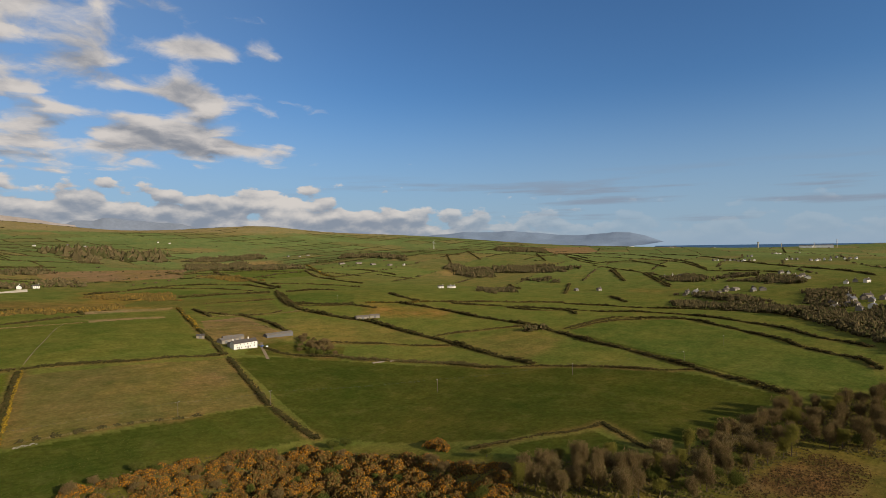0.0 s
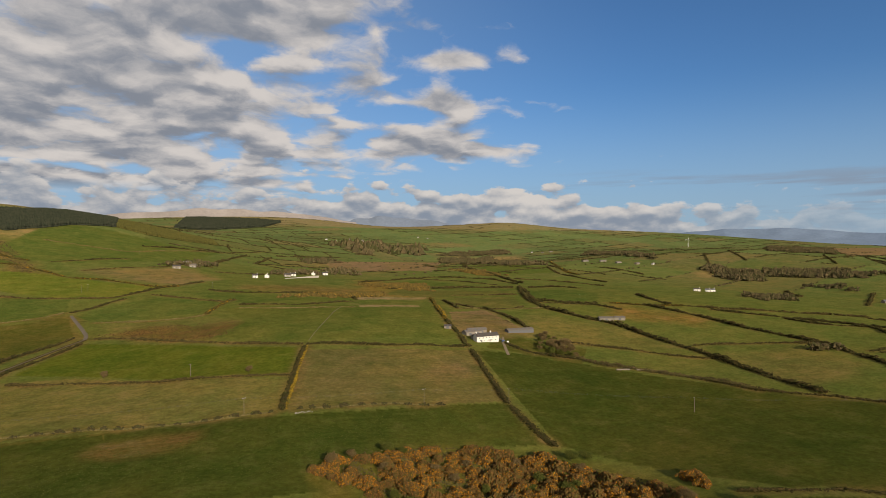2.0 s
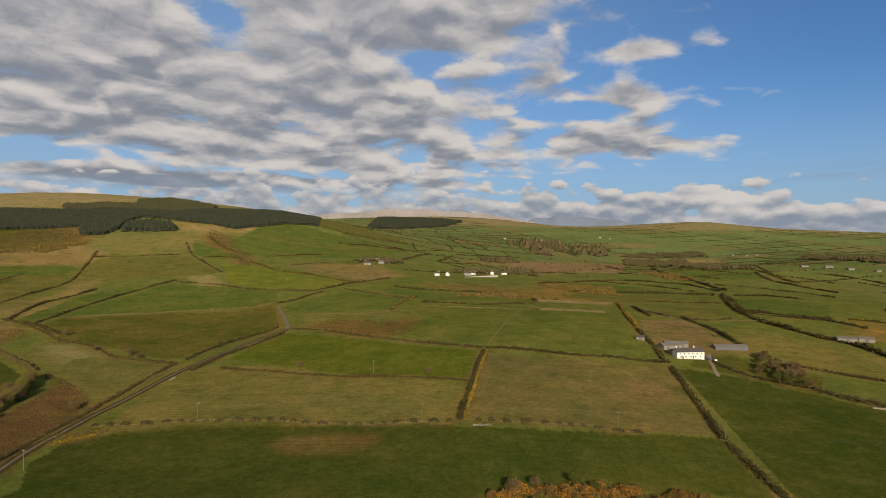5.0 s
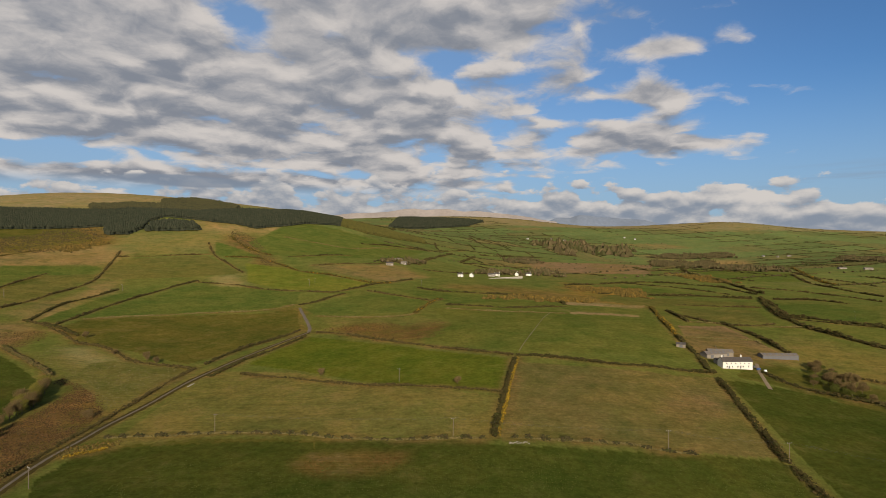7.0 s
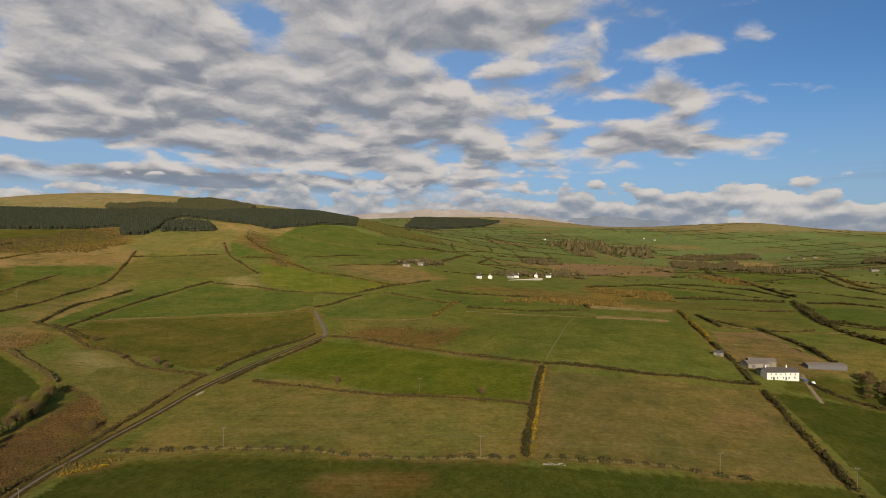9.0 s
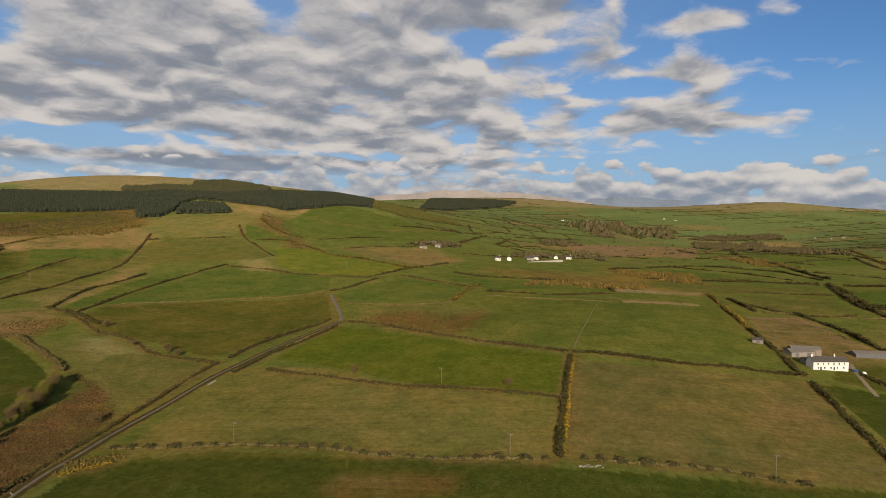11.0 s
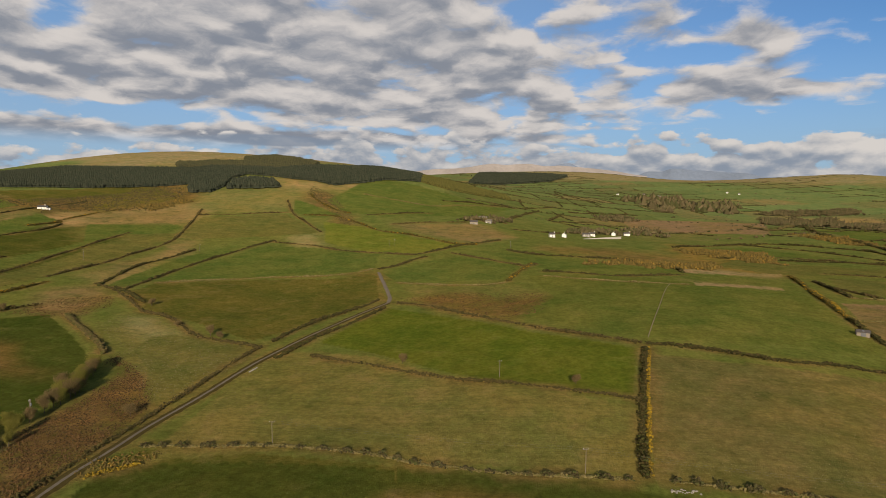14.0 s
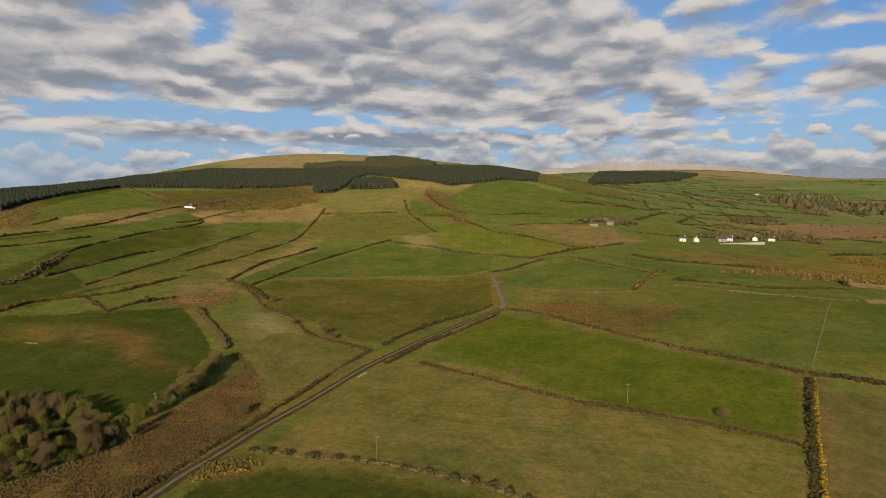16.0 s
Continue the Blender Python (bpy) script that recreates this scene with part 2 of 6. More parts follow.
def make_pasture():
    m, n = material("pasture")
    cover = n.add("ShaderNodeAttribute")
    cover.attribute_name = "cover"
    where = n.add("ShaderNodeTexCoord").outputs["Object"]
    colour = cover.outputs["Color"]
    kind = n.add("ShaderNodeSeparateColor")
    n.wire(colour, kind.inputs[0])
    # browner ground is rougher and more broken than mown grass
    wild = n.step(n.math("DIVIDE", kind.outputs[0], kind.outputs[1]), 0.75, 1.5, 0.25, 1.0)
    broad = n.noise(where, 0.010, 5.0, 0.6)
    patch = n.noise(where, 0.07, 6.0, 0.68)
    tuft = n.noise(where, 1.0, 6.0, 0.85)
    rows = n.add("ShaderNodeMapping")
    rows.inputs["Rotation"].default_value = (0, 0, radians(4))
    rows.inputs["Scale"].default_value = (0.012, 0.75, 0.1)
    n.wire(where, rows.inputs[0])
    mown = n.noise(rows.outputs[0], 1.0, 3.0, 0.6)
    colour = n.mix(n.math("MULTIPLY", n.step(broad, 0.40, 0.66), n.math("ADD", n.math("MULTIPLY", wild, 0.35), 0.05)), colour, (0.200, 0.150, 0.030))
    colour = n.mix(n.math("MULTIPLY", n.step(patch, 0.50, 0.72), n.math("MULTIPLY", wild, 0.55)), colour, (0.175, 0.115, 0.050))
    colour = n.mix(n.math("MULTIPLY", n.step(patch, 0.48, 0.30), n.math("MULTIPLY", wild, 0.55)), colour, (0.075, 0.085, 0.020))
    colour = n.mix(1.0, colour, n.mix(n.step(patch, 0.3, 0.7), (0.88, 0.89, 0.89), (1.12, 1.11, 1.11)), "MULTIPLY")
    lines = n.mix(n.step(mown, 0.3, 0.7), (0.80, 0.82, 0.82), (1.22, 1.17, 1.16))
    colour = n.mix(n.math("MULTIPLY", wild, 0.6), colour, n.mix(1.0, colour, lines, "MULTIPLY"))
    drift = n.noise(where, 0.028, 6.0, 0.7)
    colour = n.mix(1.0, colour, n.mix(n.step(drift, 0.32, 0.68), (0.82, 0.92, 0.85), (1.20, 1.08, 1.12)), "MULTIPLY")
    clod = n.noise(where, 0.33, 5.0, 0.75)
    colour = n.mix(1.0, colour, n.mix(n.step(clod, 0.3, 0.7), (0.80, 0.80, 0.80), (1.20, 1.19, 1.18)), "MULTIPLY")
    fleck = n.mix(tuft, (0.30, 0.30, 0.29), (1.75, 1.72, 1.68))
    colour = n.mix(n.math("ADD", n.math("MULTIPLY", wild, 0.55), 0.40), colour, n.mix(1.0, colour, fleck, "MULTIPLY"))
    finish(m, n, colour, 1.0, tuft, 0.8, 0.6, specular=0.0)
    return m


def make_leaves(name, shades, rough=0.85, size=3.0):
    """Foliage in clumps: each clump has one of the shades, broken by a fine mottle."""
    m, n = material(name)
    pick = n.add("ShaderNodeNewGeometry").outputs["Random Per Island"]
    ramp = n.add("ShaderNodeValToRGB")
    ramp.color_ramp.interpolation = "LINEAR"
    for k, c in enumerate(shades):
        spot = ramp.color_ramp.elements[k] if k < 2 else ramp.color_ramp.elements.new(1.0)
        spot.position, spot.color = k / (len(shades) - 1), (*c, 1)
    n.wire(pick, ramp.inputs[0])
    where = n.add("ShaderNodeTexCoord").outputs["Object"]
    mottle = n.noise(where, size, 4.0, 0.7)
    colour = n.mix(1.0, ramp.outputs[0], n.mix(mottle, (0.45, 0.45, 0.45), (1.6, 1.6, 1.6)), "MULTIPLY")
    return finish(m, n, colour, 1.0, mottle, 0.9, 0.25, specular=0.0)


def make_plain(name, colour, rough=0.7, scale=1.5, spread=0.18, metal=0.0, bump=0.2):
    m, n = material(name)
    where = n.add("ShaderNodeTexCoord").outputs["Object"]
    fine, wide = n.noise(where, scale * 8, 5.0, 0.65), n.noise(where, scale, 4.0, 0.6)
    tone = n.mix(wide, (1 - spread,) * 3, (1 + spread,) * 3)
    shade = n.mix(1.0, n.mix(1.0, colour, tone, "MULTIPLY"), n.mix(fine, (0.85,) * 3, (1.15,) * 3), "MULTIPLY")
    return finish(m, n, shade, rough, fine, bump, 0.03, metal=metal, specular=0.3 if rough < 0.9 else 0.0)


def make_glass(name):
    m, n = material(name)
    return finish(m, n, (0.02, 0.025, 0.03), 0.08, specular=0.6)


PASTURE = make_pasture()
LEAF = {
    "dense": make_leaves("hedge_leaf", [(0.024, 0.024, 0.009), (0.044, 0.037, 0.013), (0.074, 0.054, 0.021), (0.034, 0.031, 0.011), (0.055, 0.058, 0.016)]),
    "bank": make_leaves("bank_brush", [(0.036, 0.034, 0.011), (0.058, 0.046, 0.017), (0.090, 0.065, 0.025), (0.044, 0.040, 0.013)]),
    "sparse": make_leaves("thorn_brush", [(0.035, 0.032, 0.014), (0.070, 0.055, 0.025), (0.055, 0.060, 0.018)]),
    "scrub": make_leaves("scrub_brush", [(0.055, 0.048, 0.018), (0.092, 0.066, 0.028), (0.062, 0.062, 0.018), (0.120, 0.086, 0.036)]),
    "thin": make_leaves("dry_grass_bank", [(0.11, 0.09, 0.030), (0.17, 0.135, 0.055), (0.075, 0.070, 0.018)]),
    "bloom": make_leaves("gorse_row_bloom", [(0.20, 0.125, 0.014), (0.080, 0.062, 0.016), (0.30, 0.190, 0.016), (0.045, 0.042, 0.014)]),
    "gorse": make_leaves("gorse_hedge_leaf", [(0.040, 0.042, 0.012), (0.060, 0.050, 0.014), (0.050, 0.044, 0.012), (0.075, 0.056, 0.014), (0.075, 0.056, 0.014), (0.060, 0.048, 0.014), (0.270, 0.155, 0.012)]),
}
GORSE_LEAF = make_leaves("gorse_leaf", [(0.060, 0.048, 0.016), (0.120, 0.066, 0.022), (0.070, 0.064, 0.017), (0.150, 0.078, 0.024), (0.090, 0.054, 0.020)])
GORSE_BLOOM = make_leaves("gorse_bloom", [(0.29, 0.130, 0.012), (0.19, 0.086, 0.014), (0.36, 0.165, 0.012), (0.13, 0.066, 0.016)])
TWIG_BROWN = make_leaves("bare_twigs", [(0.128, 0.088, 0.038), (0.165, 0.116, 0.054), (0.088, 0.062, 0.027), (0.110, 0.092, 0.030)])
TWIG_GREEN = make_leaves("budding_twigs", [(0.120, 0.112, 0.022), (0.150, 0.132, 0.028), (0.085, 0.078, 0.020)])
TWIG_PALE = make_leaves("blossom_twigs", [(0.20, 0.155, 0.075), (0.13, 0.098, 0.042), (0.09, 0.066, 0.026)])
BUSH_GREEN = make_leaves("bush_leaf", [(0.046, 0.056, 0.012), (0.070, 0.078, 0.017), (0.092, 0.092, 0.022)])
CONIFER = make_leaves("conifer_needles", [(0.024, 0.028, 0.018), (0.032, 0.036, 0.022), (0.041, 0.043, 0.027), (0.027, 0.032, 0.020)], size=0.6)
YOUNG_CONIFER = make_leaves("young_conifer_needles", [(0.066, 0.064, 0.018), (0.085, 0.076, 0.020), (0.054, 0.050, 0.016)], size=0.6)
THIN_CONIFER = make_leaves("thinned_conifer_needles", [(0.050, 0.050, 0.024), (0.062, 0.056, 0.026), (0.038, 0.040, 0.022)], size=0.6)
HEATH_SCRUB = make_leaves("dark_heath_scrub", [(0.045, 0.038, 0.018), (0.080, 0.058, 0.026), (0.058, 0.050, 0.018), (0.105, 0.075, 0.028)], size=0.8)
FAR_WOOD = make_leaves("far_wood", [(0.056, 0.046, 0.022), (0.090, 0.068, 0.034), (0.046, 0.048, 0.017), (0.115, 0.086, 0.044)], size=0.5)
SCRUB_GORSE = make_leaves("spent_gorse", [(0.060, 0.050, 0.016), (0.110, 0.075, 0.022), (0.080, 0.060, 0.018), (0.170, 0.105, 0.022)], size=0.8)
BRACKEN_LEAF = make_leaves("dead_bracken", [(0.074, 0.041, 0.016), (0.112, 0.062, 0.025), (0.052, 0.032, 0.014), (0.045, 0.036, 0.014)])
RUSH_LEAF = make_leaves("dry_rushes", [(0.20, 0.16, 0.075), (0.15, 0.125, 0.05), (0.11, 0.10, 0.035)])
BARK = make_plain("bark", (0.085, 0.065, 0.048), 0.9, 2.0, 0.3)
WHITEWASH = make_plain("whitewash", (0.62, 0.59, 0.53), 0.8, 0.4, 0.08)
GREY_RENDER = make_plain("grey_render", (0.21, 0.185, 0.150), 0.85, 0.4, 0.15)
STONE = make_plain("rubble_stone", (0.20, 0.17, 0.13), 0.9, 1.2, 0.3, bump=0.6)
SLATE = make_plain("slate", (0.075, 0.066, 0.060), 0.92, 0.7, 0.25)
SHEET_ROOF = make_plain("weathered_sheet_roof", (0.150, 0.130, 0.108), 0.9, 0.5, 0.25)
DARK_SHEET = make_plain("dark_sheet", (0.10, 0.10, 0.105), 0.6, 0.5, 0.2)
CONCRETE = make_plain("pale_concrete", (0.36, 0.32, 0.26), 0.85, 0.6, 0.2)
TARMAC = make_plain("worn_lane", (0.150, 0.124, 0.090), 0.9, 0.25, 0.3)
DIRT = make_plain("farm_track", (0.22, 0.17, 0.11), 0.95, 0.25, 0.3)
POLE_WOOD = make_plain("weathered_pole", (0.14, 0.112, 0.080), 0.85, 1.0, 0.2)
METAL = make_plain("galvanised_metal", (0.45, 0.46, 0.47), 0.45, 1.0, 0.1, metal=0.7)
WHITE_PAINT = make_plain("white_paint", (0.80, 0.80, 0.80), 0.5, 0.5, 0.05)
DOOR_PAINT = make_plain("dark_door", (0.06, 0.07, 0.08), 0.6)
WIRE = make_plain("dark_wire", (0.08, 0.08, 0.08), 0.6)
GLASS = make_glass("window_glass")
BLUE_PAINT = make_plain("blue_car_paint", (0.05, 0.09, 0.22), 0.35, 1.0, 0.05)
RUBBER = make_plain("tyre_rubber", (0.02, 0.02, 0.02), 0.8)
WRAP = make_plain("bleached_stone", (0.27, 0.24, 0.19), 0.8, 1.0, 0.2, bump=0.5)
SEA = make_plain("sea", (0.035, 0.085, 0.16), 0.5, 0.003, 0.1)
FELL_TAN = make_plain("bare_fell", (0.250, 0.222, 0.205), 0.95, 0.006, 0.35, bump=0.0)
# the next two carry the blue of the distance haze in their base colour
HAZY_FELL = make_plain("hazed_fell", (0.150, 0.180, 0.235), 0.95, 0.006, 0.25, bump=0.0)
HAZY_HILL = make_plain("hazed_hills_across_the_water", (0.170, 0.225, 0.310), 0.95, 0.006, 0.2, bump=0.0)

# ---- the ground ----
LUSH, MEADOW, GREEN = (0.049, 0.063, 0.011), (0.052, 0.064, 0.011), (0.113, 0.126, 0.026)
GRAZED, FRESH = (0.126, 0.108, 0.033), (0.090, 0.108, 0.013)
OLIVE, RUST = (0.086, 0.083, 0.016), (0.140, 0.086, 0.026)
STUBBLE, OLDGRASS, PALE = (0.150, 0.134, 0.034), (0.148, 0.130, 0.034), (0.280, 0.230, 0.095)
TAN, EARTH, BRACKEN = (0.300, 0.200, 0.080), (0.215, 0.142, 0.072), (0.150, 0.088, 0.032)
MOOR, GORSELAND, SCRUBLAND = (0.230, 0.185, 0.088), (0.200, 0.130, 0.032), (0.110, 0.098, 0.018)
VERDANT, LIME, SWARD = (0.088, 0.112, 0.022), (0.125, 0.140, 0.020), (0.102, 0.116, 0.022)
SAGE, PASTEL, HAY = (0.112, 0.110, 0.027), (0.165, 0.150, 0.046), (0.185, 0.135, 0.054)
STRAW, HEATH, FALLOW = (0.260, 0.190, 0.085), (0.150, 0.108, 0.032), (0.140, 0.104, 0.042)
LANDS = []


def land(colour, *rim):
    LANDS.append((colour, np.array(rim, float)))


def inside(rim, x, y):
    """Which points lie within a closed outline."""
    hit = np.zeros(len(x), bool)
    for (ax, ay), (bx, by) in zip(rim, np.roll(rim, -1, 0)):
        if ay != by:
            hit ^= ((ay > y) != (by > y)) & (x < (bx - ax) * (y - ay) / (by - ay) + ax)
    return hit


land(LUSH, (-145, 208), (-133, 251), (-97, 260), (-41, 258), (30, 261), (113, 261), (157, 263), (161, 204), (124, 213), (59, 217), (30, 198), (-11, 182), (-165, 160))
land(LUSH, (-167, 228), (-166, 246), (-159, 264), (-106, 274), (-50, 274), (5, 270), (28, 265), (100, 264), (162, 263), (166, 246), (152, 225), (60, 184), (-130, 164))
land(OLIVE, (-167, 272), (-159, 279), (-124, 279), (-87, 276), (-62, 274), (-60, 264), (-99, 266), (-138, 264), (-165, 255))
land(LUSH, (-159, 265), (-141, 269), (-124, 271), (-102, 272), (-81, 272), (-62, 271), (-56, 245), (-149, 209), (-167, 241), (-168, 255))
land(MEADOW, (-867, 449), (-732, 538), (-732, 686), (-760, 864), (-602, 827), (-522, 751), (-464, 526), (-459, 432), (-458, 366), (-503, 296))
land(MEADOW, (-1093, 679), (-1083, 980), (-973, 938), (-846, 885), (-828, 767), (-801, 624), (-872, 689), (-937, 594))
land(STUBBLE, (-161, 267), (-170, 346), (-173, 402), (-148, 414), (-108, 404), (-53, 367), (-8, 347), (35, 332), (27, 294), (28, 276), (5, 276), (-52, 281), (-110, 283))
land(GRAZED, (50, 399), (87, 392), (125, 385), (163, 382), (193, 387), (180, 328), (165, 267), (141, 265), (101, 268), (60, 270), (29, 269))
land(FALLOW, (131, 349), (163, 356), (174, 335), (167, 309), (138, 301), (119, 308))
land(RUST, (-68, 244), (-59, 261), (-38, 265), (-11, 260), (-22, 242), (-38, 233), (-54, 231))
land(BRACKEN, (-222, 256), (-228, 283), (-226, 307), (-232, 337), (-241, 365), (-256, 365), (-261, 380), (-241, 367), (-212, 342), (-196, 320), (-191, 301), (-184, 279), (-181, 258), (-177, 237), (-172, 205), (-236, 198), (-232, 222), (-227, 240))
land(OLDGRASS, (-310, 424), (-317, 455), (-282, 456), (-229, 421), (-200, 415), (-180, 394), (-181, 368), (-187, 335), (-196, 323), (-210, 333), (-235, 360), (-275, 398))
land(PALE, (-319, 450), (-306, 461), (-246, 427), (-231, 414), (-263, 418))
land(GREEN, (-318, 484), (-323, 568), (-256, 607), (-170, 614), (-139, 541), (-153, 459), (-175, 432), (-216, 428), (-250, 440))
land(LUSH, (-445, 358), (-407, 405), (-360, 435), (-261, 358), (-245, 319), (-235, 286), (-257, 274), (-363, 257), (-480, 313))
land(FRESH, (-127, 524), (-71, 492), (-10, 443), (49, 406), (34, 337), (-8, 352), (-54, 373), (-110, 411), (-150, 430), (-143, 465))
land(RUST, (-125, 554), (-83, 572), (-35, 552), (4, 555), (-6, 504), (-21, 482), (-51, 492), (-98, 527))
land(OLDGRASS, (-135, 597), (-50, 600), (4, 561), (-82, 564), (-125, 563))
land(TAN, (172, 779), (266, 734), (254, 700), (162, 734))
land(TAN, (142, 641), (216, 631), (202, 608), (136, 614))
land(EARTH, (241, 567), (291, 576), (289, 509), (287, 463), (246, 467), (208, 447), (218, 496))
land(EARTH, (242, 1631), (736, 1950), (478, 1284), (365, 1299), (229, 1351))
land(TAN, (886, 2200), (1173, 2112), (1070, 1964), (842, 1990))
land(TAN, (197, 1597), (279, 1651), (260, 1536), (202, 1514))
land(EARTH, (253, 1670), (642, 1752), (472, 1257), (240, 1385))
land(TAN, (809, 2160), (1199, 2226), (1127, 1995), (782, 2031))
land(TAN, (-852, 708), (-591, 979), (-559, 934), (-606, 872), (-778, 647))
land(BRACKEN, (-959, 870), (-722, 1176), (-669, 1089), (-664, 970), (-835, 758))
land(BRACKEN, (-840, 1199), (-771, 1255), (-704, 1157), (-755, 1136))
land(TAN, (-711, 777), (-718, 927), (-645, 1053), (-565, 931), (-651, 847))
land(BRACKEN, (-1030, 576), (-946, 723), (-859, 680), (-777, 604), (-878, 504))
land(OLDGRASS, (-791, 575), (-772, 634), (-828, 767), (-823, 876), (-781, 873), (-759, 709), (-738, 609), (-755, 553))
land(MOOR, (-1189, 1354), (-1214, 1523), (-1212, 1751), (-917, 1629), (-763, 1521), (-876, 1437), (-1034, 1376))
land(OLDGRASS, (-647, 1139), (-483, 1238), (-420, 1202), (-453, 1076), (-533, 1001), (-578, 1000))
land(PALE, (-352, 857), (-317, 862), (-285, 789), (-325, 786))
land(TAN, (-187, 1000), (-102, 1066), (-34, 948), (-74, 871), (-133, 911))
land(BRACKEN, (-471, 1256), (-390, 1166), (-283, 963), (-296, 928), (-363, 1038), (-462, 1184))
land(TAN, (-472, 1276), (-369, 1374), (-350, 1304), (-407, 1234))
land(OLDGRASS, (-394, 439), (-374, 508), (-346, 492), (-337, 446))
land(BRACKEN, (-388, 434), (-391, 506), (-355, 497), (-341, 438), (-361, 436))
land(TAN, (-427, 554), (-445, 682), (-474, 804), (-448, 793), (-413, 638), (-400, 539))
land(GORSELAND, (237, 1077), (323, 889), (261, 739), (170, 771))
land(OLDGRASS, (-3, 875), (207, 940), (172, 779), (60, 768))
land(GORSELAND, (466, 570), (516, 439), (474, 418), (416, 502))
land(OLDGRASS, (395, 322), (487, 290), (460, 231), (372, 213), (385, 275))
land(OLDGRASS, (326, 538), (401, 438), (390, 333), (335, 393), (272, 441))
land(SCRUBLAND, (31, 199), (74, 212), (120, 212), (157, 195), (183, 158), (189, 86), (208, 69), (230, 45), (248, 39), (361, 15), (403, -24), (410, -77), (159, -73), (16, 96))
land(MEADOW, (208, 101), (254, 81), (239, 49), (219, 53), (196, 76))
land(BRACKEN, (237, 0), (290, -11), (281, -32), (245, -35), (214, -1))
land(MEADOW, (190, 354), (260, 324), (330, 198), (396, 78), (370, 21), (248, 45), (276, 90), (216, 108), (164, 204))
land(MEADOW, (463, 226), (604, 179), (505, 48), (470, -7), (393, -7), (390, 22), (430, 108))
land(OLDGRASS, (-654, 822), (-608, 915), (-553, 916), (-558, 759), (-579, 727))
land(OLDGRASS, (981, 417), (989, 336), (920, 317), (912, 373))
land(TAN, (1135, 1086), (1233, 1018), (1198, 966), (1089, 995))
land(EARTH, (2830, 1954), (3184, 1810), (2501, 1344), (1739, 1100))
land(TAN, (-604, 1332), (-508, 1332), (-428, 1263), (-534, 1213), (-537, 1281))
land(RUST, (-909, 1141), (-840, 1199), (-764, 1243), (-675, 1118), (-648, 961), (-715, 897))
land(OLIVE, (253, 441), (309, 386), (274, 341), (236, 375), (209, 395))
land(OLDGRASS, (271, 468), (350, 437), (314, 392), (271, 431))
land(RUST, (-879, 872), (-826, 1023), (-737, 1173), (-641, 1133), (-623, 1039), (-746, 931), (-825, 841))
land(TAN, (-704, 771), (-710, 919), (-592, 1051), (-538, 933), (-645, 840))
land(RUST, (-197, 638), (-159, 645), (-129, 536), (-152, 548))
land(OLIVE, (-359, 513), (-360, 559), (-294, 598), (-193, 626), (-169, 646), (-141, 549), (-158, 498), (-197, 428), (-287, 468), (-329, 485))
land(VERDANT, (-367, 570), (-378, 643), (-361, 783), (-288, 780), (-192, 747), (-175, 660), (-246, 632))
land(VERDANT, (-389, 531), (-406, 585), (-416, 708), (-379, 755), (-365, 800), (-386, 651), (-368, 526))
land(PASTEL, (-578, 1005), (-648, 1082), (-629, 1158), (-483, 1238), (-468, 1126), (-439, 1039))
land(SAGE, (-554, 959), (-429, 1016), (-317, 881), (-391, 848), (-476, 803), (-506, 814))
land(VERDANT, (-464, 1138), (-404, 1092), (-327, 1024), (-363, 995), (-421, 1031))
land(LIME, (-344, 971), (-272, 944), (-162, 866), (-87, 829), (-149, 758), (-213, 766), (-285, 815))
land(VERDANT, (-391, 1353), (-356, 1462), (-273, 1459), (-150, 1416), (-36, 1464), (-100, 1169), (-259, 1046), (-338, 1060), (-402, 1150))
land(HAY, (-243, 963), (-112, 1066), (-32, 952), (-73, 862), (-170, 914))
land(OLIVE, (-901, 1130), (-819, 1177), (-763, 1117), (-826, 1036))
land(SCRUBLAND, (-810, 1017), (-784, 1065), (-723, 1150), (-663, 1098), (-664, 999), (-727, 912))
land(HAY, (-714, 896), (-606, 1013), (-571, 962), (-582, 904), (-661, 829))
land(VERDANT, (-652, 819), (-574, 891), (-539, 878), (-522, 810), (-565, 795), (-566, 711))
land(SAGE, (-545, 684), (-556, 789), (-508, 802), (-480, 652), (-478, 600))
land(HAY, (-447, 576), (-452, 670), (-481, 810), (-457, 801), (-449, 719), (-437, 629), (-434, 544))
land(VERDANT, (-164, 652), (-101, 749), (-16, 700), (-37, 621), (-140, 616))
land(VERDANT, (-75, 794), (13, 767), (141, 722), (12, 679), (-32, 734))
land(SWARD, (-12, 646), (232, 629), (200, 428), (59, 423), (-18, 484), (10, 539))
land(HEATH, (1, 852), (108, 912), (193, 877), (225, 800), (164, 743), (80, 812))
land(VERDANT, (341, 1041), (446, 875), (305, 947), (275, 1016))
land(SAGE, (273, 889), (440, 769), (273, 730), (215, 791))
land(SAGE, (305, 718), (392, 692), (356, 601), (301, 595), (284, 654))
land(VERDANT, (458, 780), (523, 737), (529, 670), (458, 579), (414, 609), (399, 636))
land(VERDANT, (596, 1376), (804, 1283), (722, 1098), (563, 1073))
land(FALLOW, (233, 554), (292, 577), (286, 470), (276, 438), (200, 428))
land(VERDANT, (-1028, 954), (-931, 920), (-822, 881), (-819, 668), (-793, 611), (-906, 695))
land(OLIVE, (-972, 967), (-811, 1192), (-700, 1116), (-813, 1008), (-836, 901))
land(HEATH, (-917, 654), (-938, 700), (-898, 703), (-780, 599), (-779, 567))
land(HAY, (-783, 692), (-806, 859), (-783, 848), (-749, 700))
land(VERDANT, (-722, 531), (-712, 628), (-755, 845), (-687, 811), (-657, 623), (-629, 531), (-581, 443))
